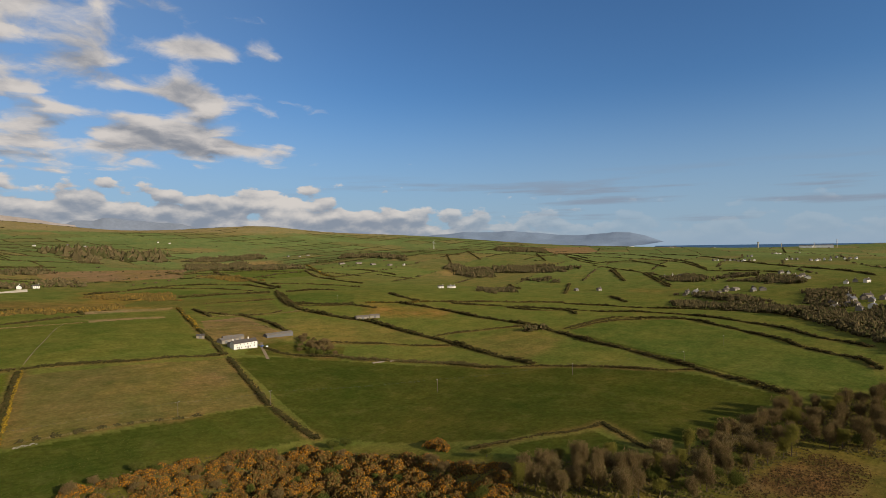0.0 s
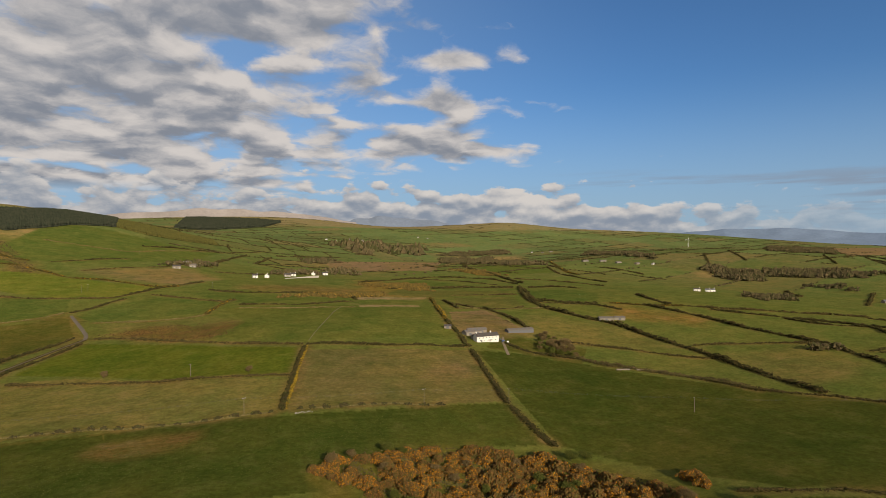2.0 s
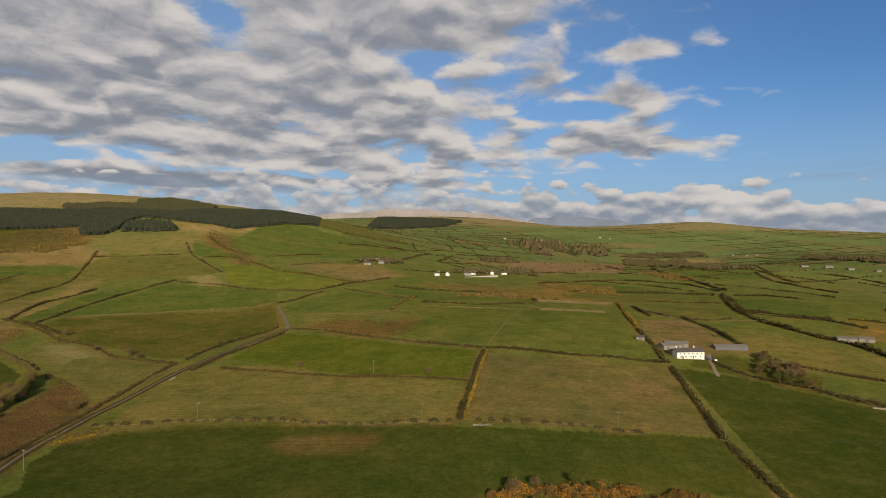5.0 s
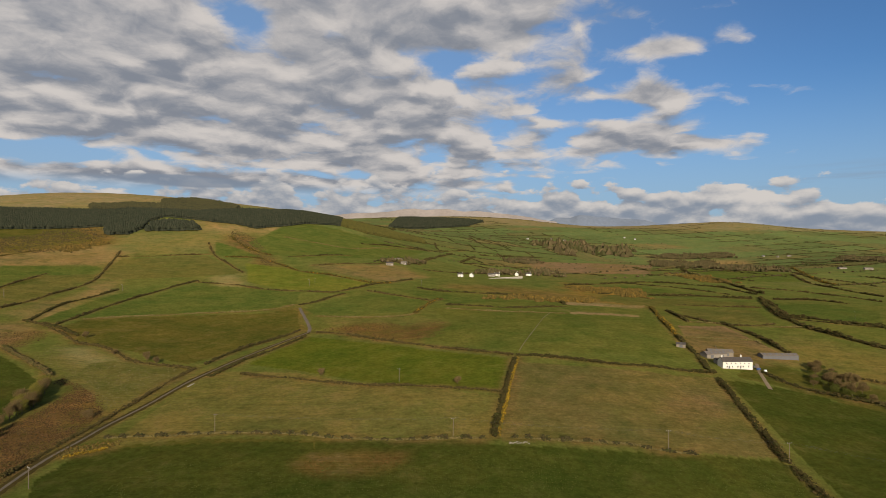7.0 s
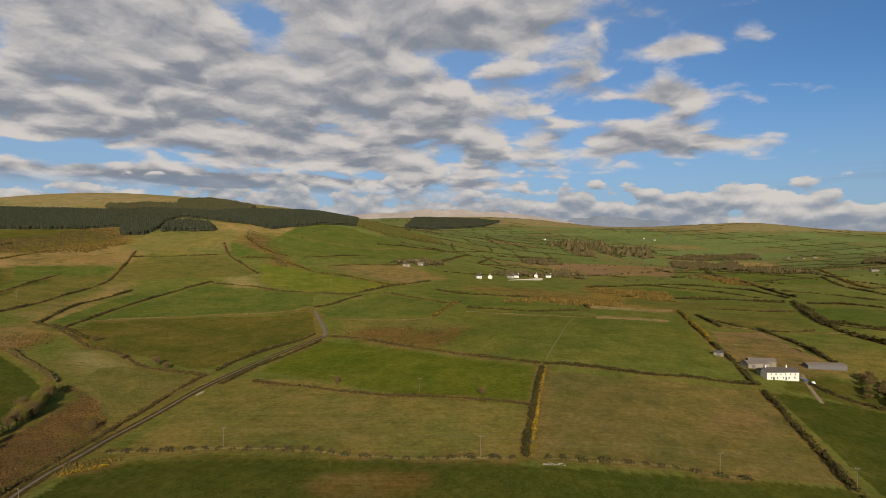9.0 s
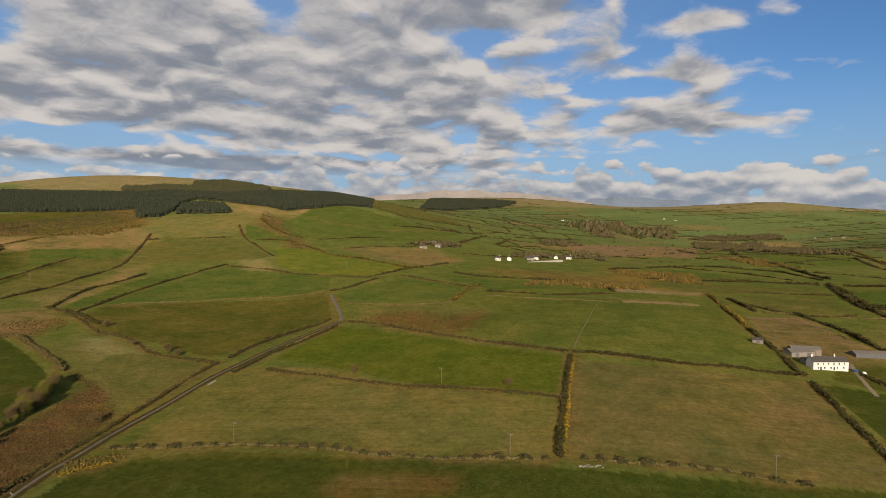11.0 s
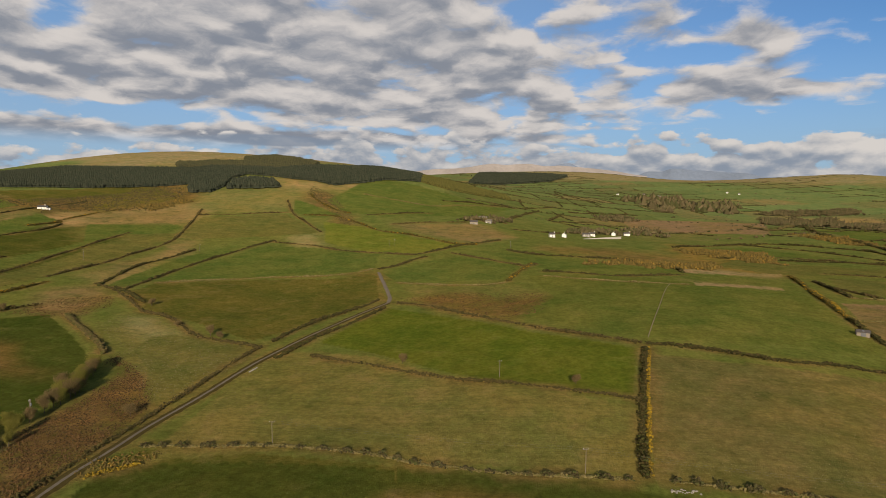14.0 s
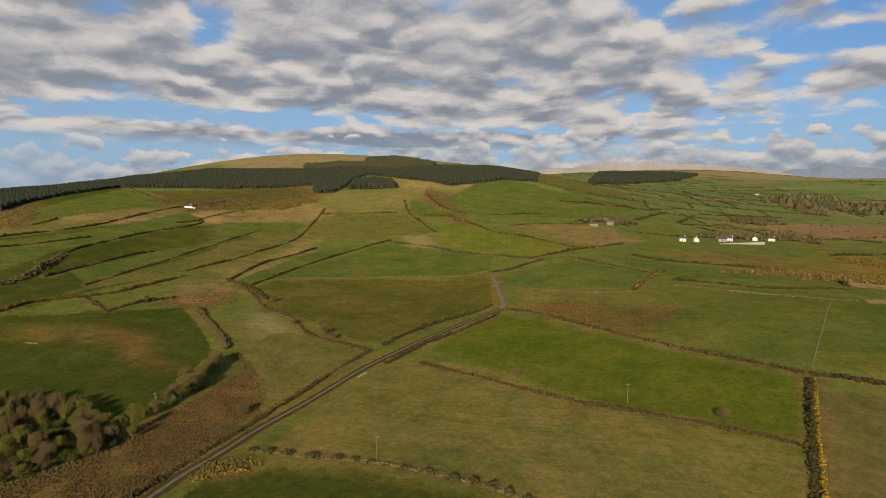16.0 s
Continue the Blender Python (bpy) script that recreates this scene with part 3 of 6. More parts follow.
land(VERDANT, (-545, 481), (-561, 604), (-578, 760), (-578, 804), (-538, 622), (-498, 491), (-493, 458))
land(SAGE, (-462, 553), (-472, 674), (-514, 836), (-563, 804), (-489, 484), (-469, 415))
land(HAY, (-429, 491), (-395, 525), (-361, 493), (-356, 443), (-391, 454))
land(HAY, (-597, 863), (-634, 1046), (-585, 998), (-564, 911))
land(MEADOW, (195, 384), (236, 375), (279, 335), (318, 275), (364, 190), (400, 104), (375, 24), (274, 34), (252, 47), (273, 85), (235, 93), (199, 149), (164, 200))
land(VERDANT, (589, 245), (618, 185), (575, 123), (547, 75), (508, 33), (479, -6), (415, -20), (391, 22), (427, 90), (448, 139), (475, 203), (501, 257))
land(LUSH, (-453, 363), (-410, 394), (-385, 421), (-362, 440), (-320, 410), (-274, 374), (-255, 351), (-247, 317), (-250, 284), (-284, 282), (-318, 278))
land(SAGE, (-264, 419), (-235, 429), (-186, 409), (-179, 403), (-181, 346), (-188, 317), (-205, 328), (-228, 364), (-256, 390))
land(STRAW, (164, 743), (270, 743), (260, 717), (156, 707))
land(STRAW, (146, 633), (224, 635), (218, 616), (142, 613))
land(RUST, (-418, 345), (-389, 365), (-365, 380), (-335, 371), (-285, 351), (-272, 338), (-295, 340), (-334, 354), (-379, 347), (-399, 336))
land(MOOR, (408, 3480), (1345, 3347), (1949, 3651), (2594, 3259), (2736, 3437), (1931, 3687), (488, 4165))
land(MOOR, (-583, 3974), (-365, 4249), (267, 4020), (360, 3711), (595, 3541), (690, 4110), (-604, 4113))


def field_tint(x, y):
    """Every far parcel of grass has a shade of its own, in a patchwork of slanting strips."""
    u, v = 0.94 * x + 0.34 * y, -0.34 * x + 0.94 * y
    row = np.floor(v / 145 + 0.35 * np.sin(u / 310))
    cell = np.floor(u / 210 + 0.37 * (row % 3) + 0.25 * np.sin(v / 170))
    return np.modf(np.abs(np.sin(row * 12.9898 + cell * 78.233) * 43758.5453))[0]


def blur(grid, along, across):
    """Softens a polar grid of shares along both of its axes."""
    for axis, reach in ((0, along), (1, across)):
        grid = sum(np.roll(grid, k, axis) for k in range(-reach, reach + 1)) / (2 * reach + 1)
    return grid


def rough_margin(x, y):
    """Share of unmown brown grass beside the hedges, on a grid of two metres."""
    reach, cell = 1700, 2.0
    size = int(2 * reach / cell)
    grid = np.zeros((size, size))
    for line, width in BANKS:
        i = ((line + reach) / cell).astype(int)
        i = i[(i > 2).all(1) & (i < size - 3).all(1)]
        for dx in (-1, 0, 1):
            for dy in (-1, 0, 1):
                grid[i[:, 0] + dx, i[:, 1] + dy] = 1.0
    grid = blur(blur(grid, 1, 1), 1, 1)
    i = np.clip(((np.column_stack([x, y]) + reach) / cell).astype(int), 0, size - 1)
    return np.clip(grid[i[:, 0], i[:, 1]] * 1.1, 0, 0.85)


def cover_colours(x, y, shape):
    far = np.hypot(x, y)
    pick = field_tint(x, y)[:, None]
    mild = np.clip((far - 1000) / 500, 0, 1)[:, None]
    # grass turns paler and bluer with distance: air haze put into the colour
    haze = np.clip((far - 800) / 1600, 0, 1)[:, None]
    c = (np.array(GREEN) * (1 - haze) + np.array((0.108, 0.140, 0.046)) * haze) * (1 - mild * 0.45 * (pick - 0.4)) + mild * np.clip(pick - 0.62, 0, 1) * np.array((0.22, 0.11, 0.06))
    waves = 3.0 * np.sin(x / 9.0 + y / 23.0) + 2.0 * np.sin(x / 4.1 - y / 6.3) + 4.0 * np.sin(y / 19 + 1.5 * np.sin(x / 31))
    heaves = 3.0 * np.cos(y / 11.0 - x / 27.0) + 2.0 * np.sin(x / 5.3 + y / 4.7) + 4.0 * np.cos(x / 23 + 1.5 * np.sin(y / 37))
    spread = np.clip(far / 350, 0.5, 4) * 0.8
    wx, wy = x + waves * spread, y + heaves * spread
    grain = 0.95 + 0.3 * np.sin(x / 6.1 + 2 * np.sin(y / 13)) * np.sin(y / 7.7 + 2 * np.sin(x / 11))
    for colour, rim in LANDS:
        lo, hi = rim.min(0) - 60, rim.max(0) + 60
        near = np.flatnonzero((x > lo[0]) & (x < hi[0]) & (y > lo[1]) & (y < hi[1]))
        soft = colour in (HAY, HEATH, FALLOW, PASTEL, TAN, RUST, BRACKEN, OLDGRASS, PALE, GORSELAND, MOOR, SCRUBLAND)
        a, b = (wx, wy) if soft else (x, y)
        share = np.zeros(len(x))
        share[near[inside(rim, a[near], b[near])]] = 1.0
        if soft:
            share = blur(share.reshape(shape), 3, 5).ravel() * np.clip(grain, 0, 1)
        c = c * (1 - share[:, None]) + np.array(colour) * share[:, None]
    bearing = np.degrees(np.arctan2(x, y))
    ridge = np.clip((far - 3440 - 62 * np.clip(bearing - 27, 0, 9)) / 160, 0, 1) * np.clip((bearing + 6) / 6, 0, 1) * np.clip((44 - bearing) / 6, 0, 1) * np.clip(grain, 0.3, 1) * 0.85
    c = c * (1 - ridge[:, None]) + np.array(MOOR) * ridge[:, None]
    rough = rough_margin(x, y) * np.clip(0.35 + 0.9 * grain * np.sin(x / 14 + 2 * np.sin(y / 17)) ** 2, 0.2, 1)
    c = c * (1 - rough[:, None]) + np.array((0.150, 0.102, 0.034)) * rough[:, None]
    high = np.clip((height(x, y) - 188) / 16, 0, 1) * (x < -250) * (y < 3000)
    return c * (1 - high[:, None]) + np.array(MOOR) * high[:, None]


def sheet(name, verts, faces, mat, smooth=True):
    mesh = bpy.data.meshes.new(name)
    verts, faces = np.asarray(verts, np.float32), np.asarray(faces, np.int32)
    k = faces.shape[1]
    mesh.vertices.add(len(verts))
    mesh.vertices.foreach_set("co", verts.ravel())
    mesh.loops.add(faces.size)
    mesh.loops.foreach_set("vertex_index", faces.ravel())
    mesh.polygons.add(len(faces))
    mesh.polygons.foreach_set("loop_start", np.arange(0, faces.size, k, dtype=np.int32))
    mesh.polygons.foreach_set("use_smooth", np.full(len(faces), smooth))
    mesh.update()
    mesh.validate()
    mesh.materials.append(mat)
    return mesh


def build_ground():
    bearings = np.radians(np.concatenate([np.arange(-66, 96, 0.16), np.arange(96, 294, 3.0)]))
    radii = np.concatenate([[0.02, 4, 20, 40, 60], np.exp(np.linspace(math.log(75), math.log(4860), 520))])
    r, a = np.meshgrid(radii, bearings, indexing="ij")
    x, y = (r * np.sin(a)).ravel(), (r * np.cos(a)).ravel()
    z = height(x, y)
    # small rises and hollows of the fields
    z = z + 0.5 * np.sin(x / 17 + 0.6 * np.sin(y / 31)) * np.cos(y / 21 + 0.8 * np.sin(x / 43)) * np.clip((r.ravel() - 60) / 100, 0, 1)
    count, turns = len(radii), len(bearings)
    i, j = np.meshgrid(np.arange(count - 1), np.arange(turns), indexing="ij")
    k = (j + 1) % turns
    quads = np.stack([i * turns + j, i * turns + k, (i + 1) * turns + k, (i + 1) * turns + j], -1).reshape(-1, 4)[:, ::-1]
    mesh = sheet("ground", np.stack([x, y, z], -1), quads, PASTURE)
    layer = mesh.color_attributes.new("cover", "FLOAT_COLOR", "POINT")
    layer.data.foreach_set("color", np.column_stack([cover_colours(x, y, r.shape), np.ones(len(x))]).ravel().astype(np.float32))
    return tagged(new("ground", mesh), "rolling patchwork of green and brown pasture", "ground", kind="structure")



def lie(x, y):
    """Ground height with the small rises and hollows, as the sheet has them."""
    x, y = np.asarray(x, float), np.asarray(y, float)
    return height(x, y) + 0.5 * np.sin(x / 17 + 0.6 * np.sin(y / 31)) * np.cos(y / 21 + 0.8 * np.sin(x / 43)) * np.clip((np.hypot(x, y) - 60) / 100, 0, 1)


def resample(points, gap):
    """A smooth line through the points, at even steps."""
    p = np.array(points, float)
    q = []
    for n in range(len(p) - 1):
        a, b, c, d = p[max(n - 1, 0)], p[n], p[n + 1], p[min(n + 2, len(p) - 1)]
        for s in np.linspace(0, 1, 12, endpoint=False):
            q.append(0.5 * (2 * b + (c - a) * s + (2 * a - 5 * b + 4 * c - d) * s ** 2 + (3 * b - a - 3 * c + d) * s ** 3))
    q = np.array(q + [p[-1]])
    run = np.concatenate([[0], np.cumsum(np.hypot(*np.diff(q, axis=0).T))])
    at = np.linspace(0, run[-1], max(2, int(run[-1] / gap) + 1))
    return np.column_stack([np.interp(at, run, q[:, 0]), np.interp(at, run, q[:, 1])])


def strip(name, points, width, mat, label, lift=0.12, category="road"):
    """A lane that lies on the ground, slightly crowned, with worn ragged edges."""
    line = resample(points, 3.0)
    way = np.gradient(line, axis=0)
    way /= np.hypot(*way.T)[:, None]
    side = np.column_stack([way[:, 1], -way[:, 0]])
    rng = np.random.default_rng(7)
    rows = []
    for k, share in enumerate((-0.5, -0.25, 0.0, 0.25, 0.5)):
        wave = rng.normal(0, 0.05, len(line)) if abs(share) == 0.5 else 0
        p = line + side * (share * width + wave * width)[:, None] if abs(share) == 0.5 else line + side * share * width
        rows.append(np.column_stack([p, lie(p[:, 0], p[:, 1]) + lift + (0.08 if abs(share) < 0.4 else -0.1)]))
    v = np.stack(rows, 1).reshape(-1, 3)
    f = [(i * 5 + j, i * 5 + j + 1, i * 5 + j + 6, i * 5 + j + 5) for i in range(len(line) - 1) for j in range(4)]
    return tagged(new(name, sheet(name, v, f, mat)), label, category, kind="structure")


LANE = [(-168, 195), (-173, 218), (-176.5, 238), (-178, 255), (-178, 273), (-179, 300), (-176, 340), (-173, 382), (-170, 405), (-165, 432), (-156, 465), (-143, 508), (-130, 540)]
VERGE = make_plain("verge_grass", (0.066, 0.050, 0.016), 1.0, 0.5, 0.45)
strip("verge", LANE, 5.6, VERGE, "brown grassy verge along the lane", 0.14, "verge")
strip("road", LANE, 1.8, TARMAC, "narrow grey country lane between hedges", 0.25)
strip("track", [(59, 425), (78, 486), (108, 583), (121, 619)], 0.45, DIRT, "worn pale track across the pasture", 0.15)
strip("track", [(245, 432), (235, 411), (229, 395), (220, 371)], 2.6, DIRT, "pale dirt drive beside the farmhouse", 0.2)
strip("road", [(-130, 540), (-132, 554), (-138, 572), (-152, 611), (-168, 654)], 3.4, TARMAC, "grey lane climbing between banks", 0.25)

# ---- growing things ----
GOLD = (1 + 5 ** 0.5) / 2
ICO_V = np.array([(-1, GOLD, 0), (1, GOLD, 0), (-1, -GOLD, 0), (1, -GOLD, 0), (0, -1, GOLD), (0, 1, GOLD),
                  (0, -1, -GOLD), (0, 1, -GOLD), (GOLD, 0, -1), (GOLD, 0, 1), (-GOLD, 0, -1), (-GOLD, 0, 1)]) / math.hypot(1, GOLD)
ICO_F = np.array([(0, 11, 5), (0, 5, 1), (0, 1, 7), (0, 7, 10), (0, 10, 11), (1, 5, 9), (5, 11, 4), (11, 10, 2), (10, 7, 6), (7, 1, 8),
                  (3, 9, 4), (3, 4, 2), (3, 2, 6), (3, 6, 8), (3, 8, 9), (4, 9, 5), (2, 4, 11), (6, 2, 10), (8, 6, 7), (9, 8, 1)])
OCT_V = np.array([(1, 0, 0), (-1, 0, 0), (0, 1, 0), (0, -1, 0), (0, 0, 1), (0, 0, -1)], float)
OCT_F = np.array([(0, 2, 4), (2, 1, 4), (1, 3, 4), (3, 0, 4), (2, 0, 5), (1, 2, 5), (3, 1, 5), (0, 3, 5)])


def clumps(rng, centres, sizes, ragged=0.45, coarse=False):
    """Ragged clumps of foliage: one closed, uneven lump for each centre, sizes in x, y, z."""
    base, faces = (OCT_V, OCT_F) if coarse else (ICO_V, ICO_F)
    n, k = len(centres), len(base)
    turn = rng.uniform(0, math.tau, n)
    c, s = np.cos(turn), np.sin(turn)
    shape = base[None] * rng.uniform(1 - ragged, 1 + ragged, (n, k, 1))
    x = shape[..., 0] * c[:, None] - shape[..., 1] * s[:, None]
    y = shape[..., 0] * s[:, None] + shape[..., 1] * c[:, None]
    v = np.stack([x, y, shape[..., 2]], -1) * np.asarray(sizes)[:, None, :] + np.asarray(centres)[:, None, :]
    f = faces[None] + (np.arange(n) * k)[:, None, None]
    return v.reshape(-1, 3), f.reshape(-1, 3)


def part(name, mesh, parent, label=""):
    ob = new(name, mesh)
    ob.parent = parent
    return tagged(ob, label) if label else ob


HEDGE_WORDS = {
    "dense": "dark dense field hedge of thorn and bramble",
    "bank": "brown brushy hedge bank along a field edge",
    "sparse": "broken row of low thorn bushes",
    "scrub": "thick belt of tangled brown scrub",
    "thin": "low bank of dry pale grass",
    "gorse": "hedge bank flecked with yellow gorse",
    "bloom": "low row of gorse in bright yellow flower",
}
hedge_count = 0
BANKS = []   # the lines on which hedges stand, with the reach of their rough margins


def hedge(kind, width, tall, *points):
    global hedge_count
    hedge_count += 1
    rng = np.random.default_rng(hedge_count)
    far = np.hypot(*np.mean(points, 0))
    tall, width = tall * (0.95 if far < 500 else 1.15) + 0.2, width * (0.95 if far < 500 else 0.85) + 0.3
    gap = np.clip(far / 950, 0.32, 2.4) * (0.5 if kind in ("scrub",) else 1.0)
    line = resample(points, gap)
    BANKS.append((resample(points, 2.0), width))
    line = np.repeat(line, 4 if far < 900 else 3, 0)
    n = len(line)
    size = np.clip(far / 800, 0.40, 1.9)
    way = np.gradient(line, axis=0) + 1e-6
    way /= np.hypot(*way.T)[:, None]
    step = np.arange(n) * gap / (4 if far < 900 else 3)
    swell = 0.72 + 0.42 * np.sin(step / 5.3 + hedge_count) * np.sin(step / 2.9) + 0.30 * np.sin(step / 17 + 2 * hedge_count)
    keep = np.ones(n, bool)
    if kind == "sparse":
        swell = np.clip(0.15 + np.sin(step / 1.3 + 1.7 * np.sin(step / 8.1)) * (0.65 + 0.45 * np.sin(step / 12.7)), 0, 1.2)
        keep = swell > 0.17
    if kind in ("bank", "thin", "bloom"):
        keep = rng.random(n) < (0.62 + 0.38 * np.sin(step / 9 + hedge_count))
    if kind in ("dense", "gorse"):
        gaps = np.sin(step / 6.1 + hedge_count) + np.sin(step / 2.7 + 2 * hedge_count) + 0.6 * np.sin(step / 15.0)
        keep = rng.random(n) < np.clip(1.15 + 0.32 * gaps, 0.25, 1)
    across = rng.normal(0, 0.24, n).clip(-0.6, 0.6)
    place = line + np.column_stack([way[:, 1], -way[:, 0]]) * (across * width)[:, None] + rng.normal(0, 0.3, (n, 2))
    top = tall * np.clip(swell, 0.12, 1.6) * (1 - 0.9 * across ** 2)
    rise = rng.random(n) ** 0.8 * top * 0.75
    fat = np.clip(size * rng.uniform(0.6, 1.3, n), 0.25, np.maximum(top * 0.6, 0.35))
    centre = np.column_stack([place, lie(place[:, 0], place[:, 1]) + rise * 0.9 + fat * 0.1])
    sizes = np.column_stack([fat * rng.uniform(0.9, 1.4, n), fat * rng.uniform(0.9, 1.4, n), fat * rng.uniform(0.7, 1.05, n)])
    v, f = clumps(rng, centre[keep], sizes[keep], 0.5, coarse=far > 900)
    ob = new("hedge", sheet("hedge", v, f, LEAF[kind], False))
    return tagged(ob, HEDGE_WORDS[kind], "hedge", "field hedges")


hedge("bank", 3, 2.0, (-182, 229), (-183, 249), (-185, 274), (-186, 304), (-186, 334), (-186, 378), (-185, 416))
hedge("dense", 3, 2.6, (-182, 428), (-178, 458), (-166, 490), (-150, 521), (-141, 548))
hedge("dense", 3, 2.2, (-165, 395), (-157, 438), (-145, 471), (-129, 525))
hedge("sparse", 2.2, 2.8, (-169, 278), (-160, 280), (-144, 282), (-130, 285), (-116, 286), (-100, 285), (-85, 283), (-70, 281), (-55, 277), (-41, 276), (-27, 274), (-14, 273), (6, 272), (21, 272))
hedge("sparse", 2.2, 2.8, (35, 273), (42, 273), (58, 272), (79, 272), (94, 271), (108, 266), (122, 264))
hedge("dense", 3.5, 2.8, (54, 408), (45, 368), (37, 331), (31, 302), (26, 274))
hedge("bank", 2.6, 1.8, (-146, 403), (-129, 398), (-104, 388), (-74, 374), (-46, 362), (-18, 355), (9, 347), (26, 343), (37, 338))
hedge("bank", 5, 1.8, (-122, 540), (-99, 531), (-68, 506), (-40, 480), (-10, 456), (21, 435), (52, 416))
hedge("dense", 4, 2.4, (56, 415), (90, 407), (120, 396), (153, 398), (177, 396), (196, 398))
hedge("dense", 4.5, 3.2, (191, 382), (179, 331), (170, 290), (164, 262))
hedge("dense", 5, 3.2, (164, 257), (162, 234), (161, 214), (161, 200))
hedge("gorse", 3.5, 2.4, (272, 728), (246, 632), (230, 570), (214, 503))
hedge("dense", 4, 3, (214, 503), (208, 473), (202, 437), (194, 403))
hedge("dense", 5, 3.5, (296, 589), (299, 557), (301, 525), (297, 496), (293, 469))
hedge("dense", 5, 3, (278, 689), (271, 638), (264, 597))
hedge("thin", 2, 1, (264, 597), (296, 589), (337, 583), (378, 574))
hedge("thin", 2, 1, (215, 505), (243, 510), (285, 512), (288, 499))
hedge("dense", 7, 5, (463, 793), (405, 665), (378, 588), (378, 546), (385, 507), (396, 464), (397, 423))
hedge("dense", 7, 5, (397, 423), (397, 384), (395, 347), (391, 318), (383, 280), (379, 256), (373, 232), (367, 201))
hedge("dense", 7, 4.5, (518, 898), (527, 966), (542, 1073), (547, 1204), (592, 1381))
hedge("dense", 6, 4, (481, 841), (421, 717), (385, 623))
hedge("dense", 6, 3.6, (507, 543), (507, 495), (510, 433), (506, 381), (504, 336), (500, 293), (479, 243), (461, 200))
hedge("dense", 5, 3.4, (461, 200), (448, 165), (434, 133), (422, 105), (408, 79))
hedge("dense", 6, 4.6, (408, 79), (397, 57), (388, 37), (378, 19))
hedge("scrub", 8, 3.2, (279, 361), (290, 333), (310, 309), (327, 283), (334, 262), (339, 235))
hedge("bank", 4, 2.4, (336, 232), (350, 214), (364, 195), (374, 175), (383, 150), (392, 127), (399, 104), (411, 84))
hedge("dense", 6, 3, (236, 407), (245, 381), (276, 357))
hedge("bank", 4, 2, (301, 414), (321, 394), (345, 368), (365, 340), (385, 312))
hedge("bank", 3, 2, (406, 353), (435, 343), (464, 328), (496, 305))
hedge("bank", 3, 2, (505, 252), (554, 247), (594, 233), (625, 188))
hedge("dense", 4, 2.6, (625, 188), (620, 167), (593, 129), (566, 95), (548, 67), (519, 43), (506, 22), (494, 2), (465, -14))
hedge("dense", 3.5, 2.4, (598, 303), (621, 334), (593, 368), (588, 402))
hedge("dense", 3.5, 2.2, (631, 340), (640, 295), (660, 259), (668, 205), (652, 160), (630, 118), (605, 81), (570, 46), (553, 22), (537, 1))
hedge("dense", 3.5, 2.2, (691, 379), (707, 333), (715, 286), (719, 226), (716, 156), (693, 103), (655, 63), (634, 31), (601, 10))
hedge("dense", 4, 2.4, (559, 481), (589, 422), (617, 376), (631, 340))
hedge("dense", 5, 3, (447, 569), (455, 523))
hedge("dense", 6, 4, (-228, 1765), (-140, 1666), (-49, 1630))
hedge("dense", 5, 4, (-312, 1724), (-257, 1859), (-176, 1728))
hedge("dense", 9, 4, (758, 242), (732, 161), (691, 81))
hedge("dense", 10, 5, (691, 81), (631, 31), (569, -5))
hedge("dense", 5, 3, (568, 631), (546, 563), (538, 529))
hedge("gorse", 5, 2.5, (475, 568), (503, 539), (546, 514))
hedge("bank", 5, 2.6, (546, 514), (587, 474), (637, 440), (705, 388))
hedge("bank", 3, 1.6, (-404, 536), (-370, 519), (-338, 495), (-308, 470), (-288, 465), (-264, 449), (-241, 429), (-221, 422), (-206, 419), (-187, 414))
hedge("scrub", 4, 2.6, (-348, 441), (-312, 415), (-284, 394), (-268, 379))
hedge("dense", 5, 3, (-42, 1222), (-12, 1374), (25, 1508))
hedge("dense", 6, 3.6, (43, 1341), (85, 1544))
hedge("dense", 5, 3, (109, 1622), (201, 1704), (324, 1812))
hedge("dense", 5, 3, (1423, 1347), (1225, 1127))
hedge("dense", 5, 3, (1548, 1365), (1372, 1140))
hedge("dense", 5, 3, (1661, 1120), (1471, 952))
hedge("dense", 5, 3, (1771, 1252), (1810, 1097), (1639, 900))
hedge("dense", 5, 3, (1313, 642), (1106, 498))
hedge("dense", 5, 3, (1237, 508), (1049, 376))
hedge("dense", 5, 3, (1664, 980), (1503, 781), (1596, 720), (1395, 530))
hedge("dense", 5, 3, (1959, 1114), (2257, 1098), (1978, 779), (1342, 414))
hedge("dense", 5, 3, (2352, 1014), (2217, 728), (1633, 402), (1452, 267))
hedge("dense", 5, 3, (1452, 267), (1301, 137), (1160, 76))
hedge("dense", 5, 3, (850, 392), (777, 326))
hedge("dense", 5, 3, (970, 704), (887, 610))
hedge("dense", 5, 3, (852, 482), (1039, 592))
hedge("dense", 5, 3, (927, 1244), (957, 1177), (952, 1073))
hedge("dense", 5, 3, (777, 1238), (715, 1085), (708, 980), (707, 894))
hedge("dense", 6, 3, (2741, 587), (4029, 911))
hedge("dense", 5, 3, (1301, 399), (1306, 308), (1264, 224))
hedge("dense", 6, 3, (224, 1017), (299, 1062), (396, 1093), (447, 1055), (498, 985), (499, 882))
hedge("dense", 5, 3, (250, 890), (320, 881), (385, 866), (464, 835))
hedge("dense", 6, 3, (824, 1316), (793, 1207), (754, 1080))
hedge("dense", 5, 3, (487, 817), (534, 800), (551, 756))
hedge("dense", 5, 3, (185, 2121), (147, 2190), (114, 2455))
hedge("dense", 5, 3, (246, 2005), (223, 2068), (185, 2121))
hedge("dense", 5, 3, (-36, 1458), (-119, 1391), (-192, 1314))
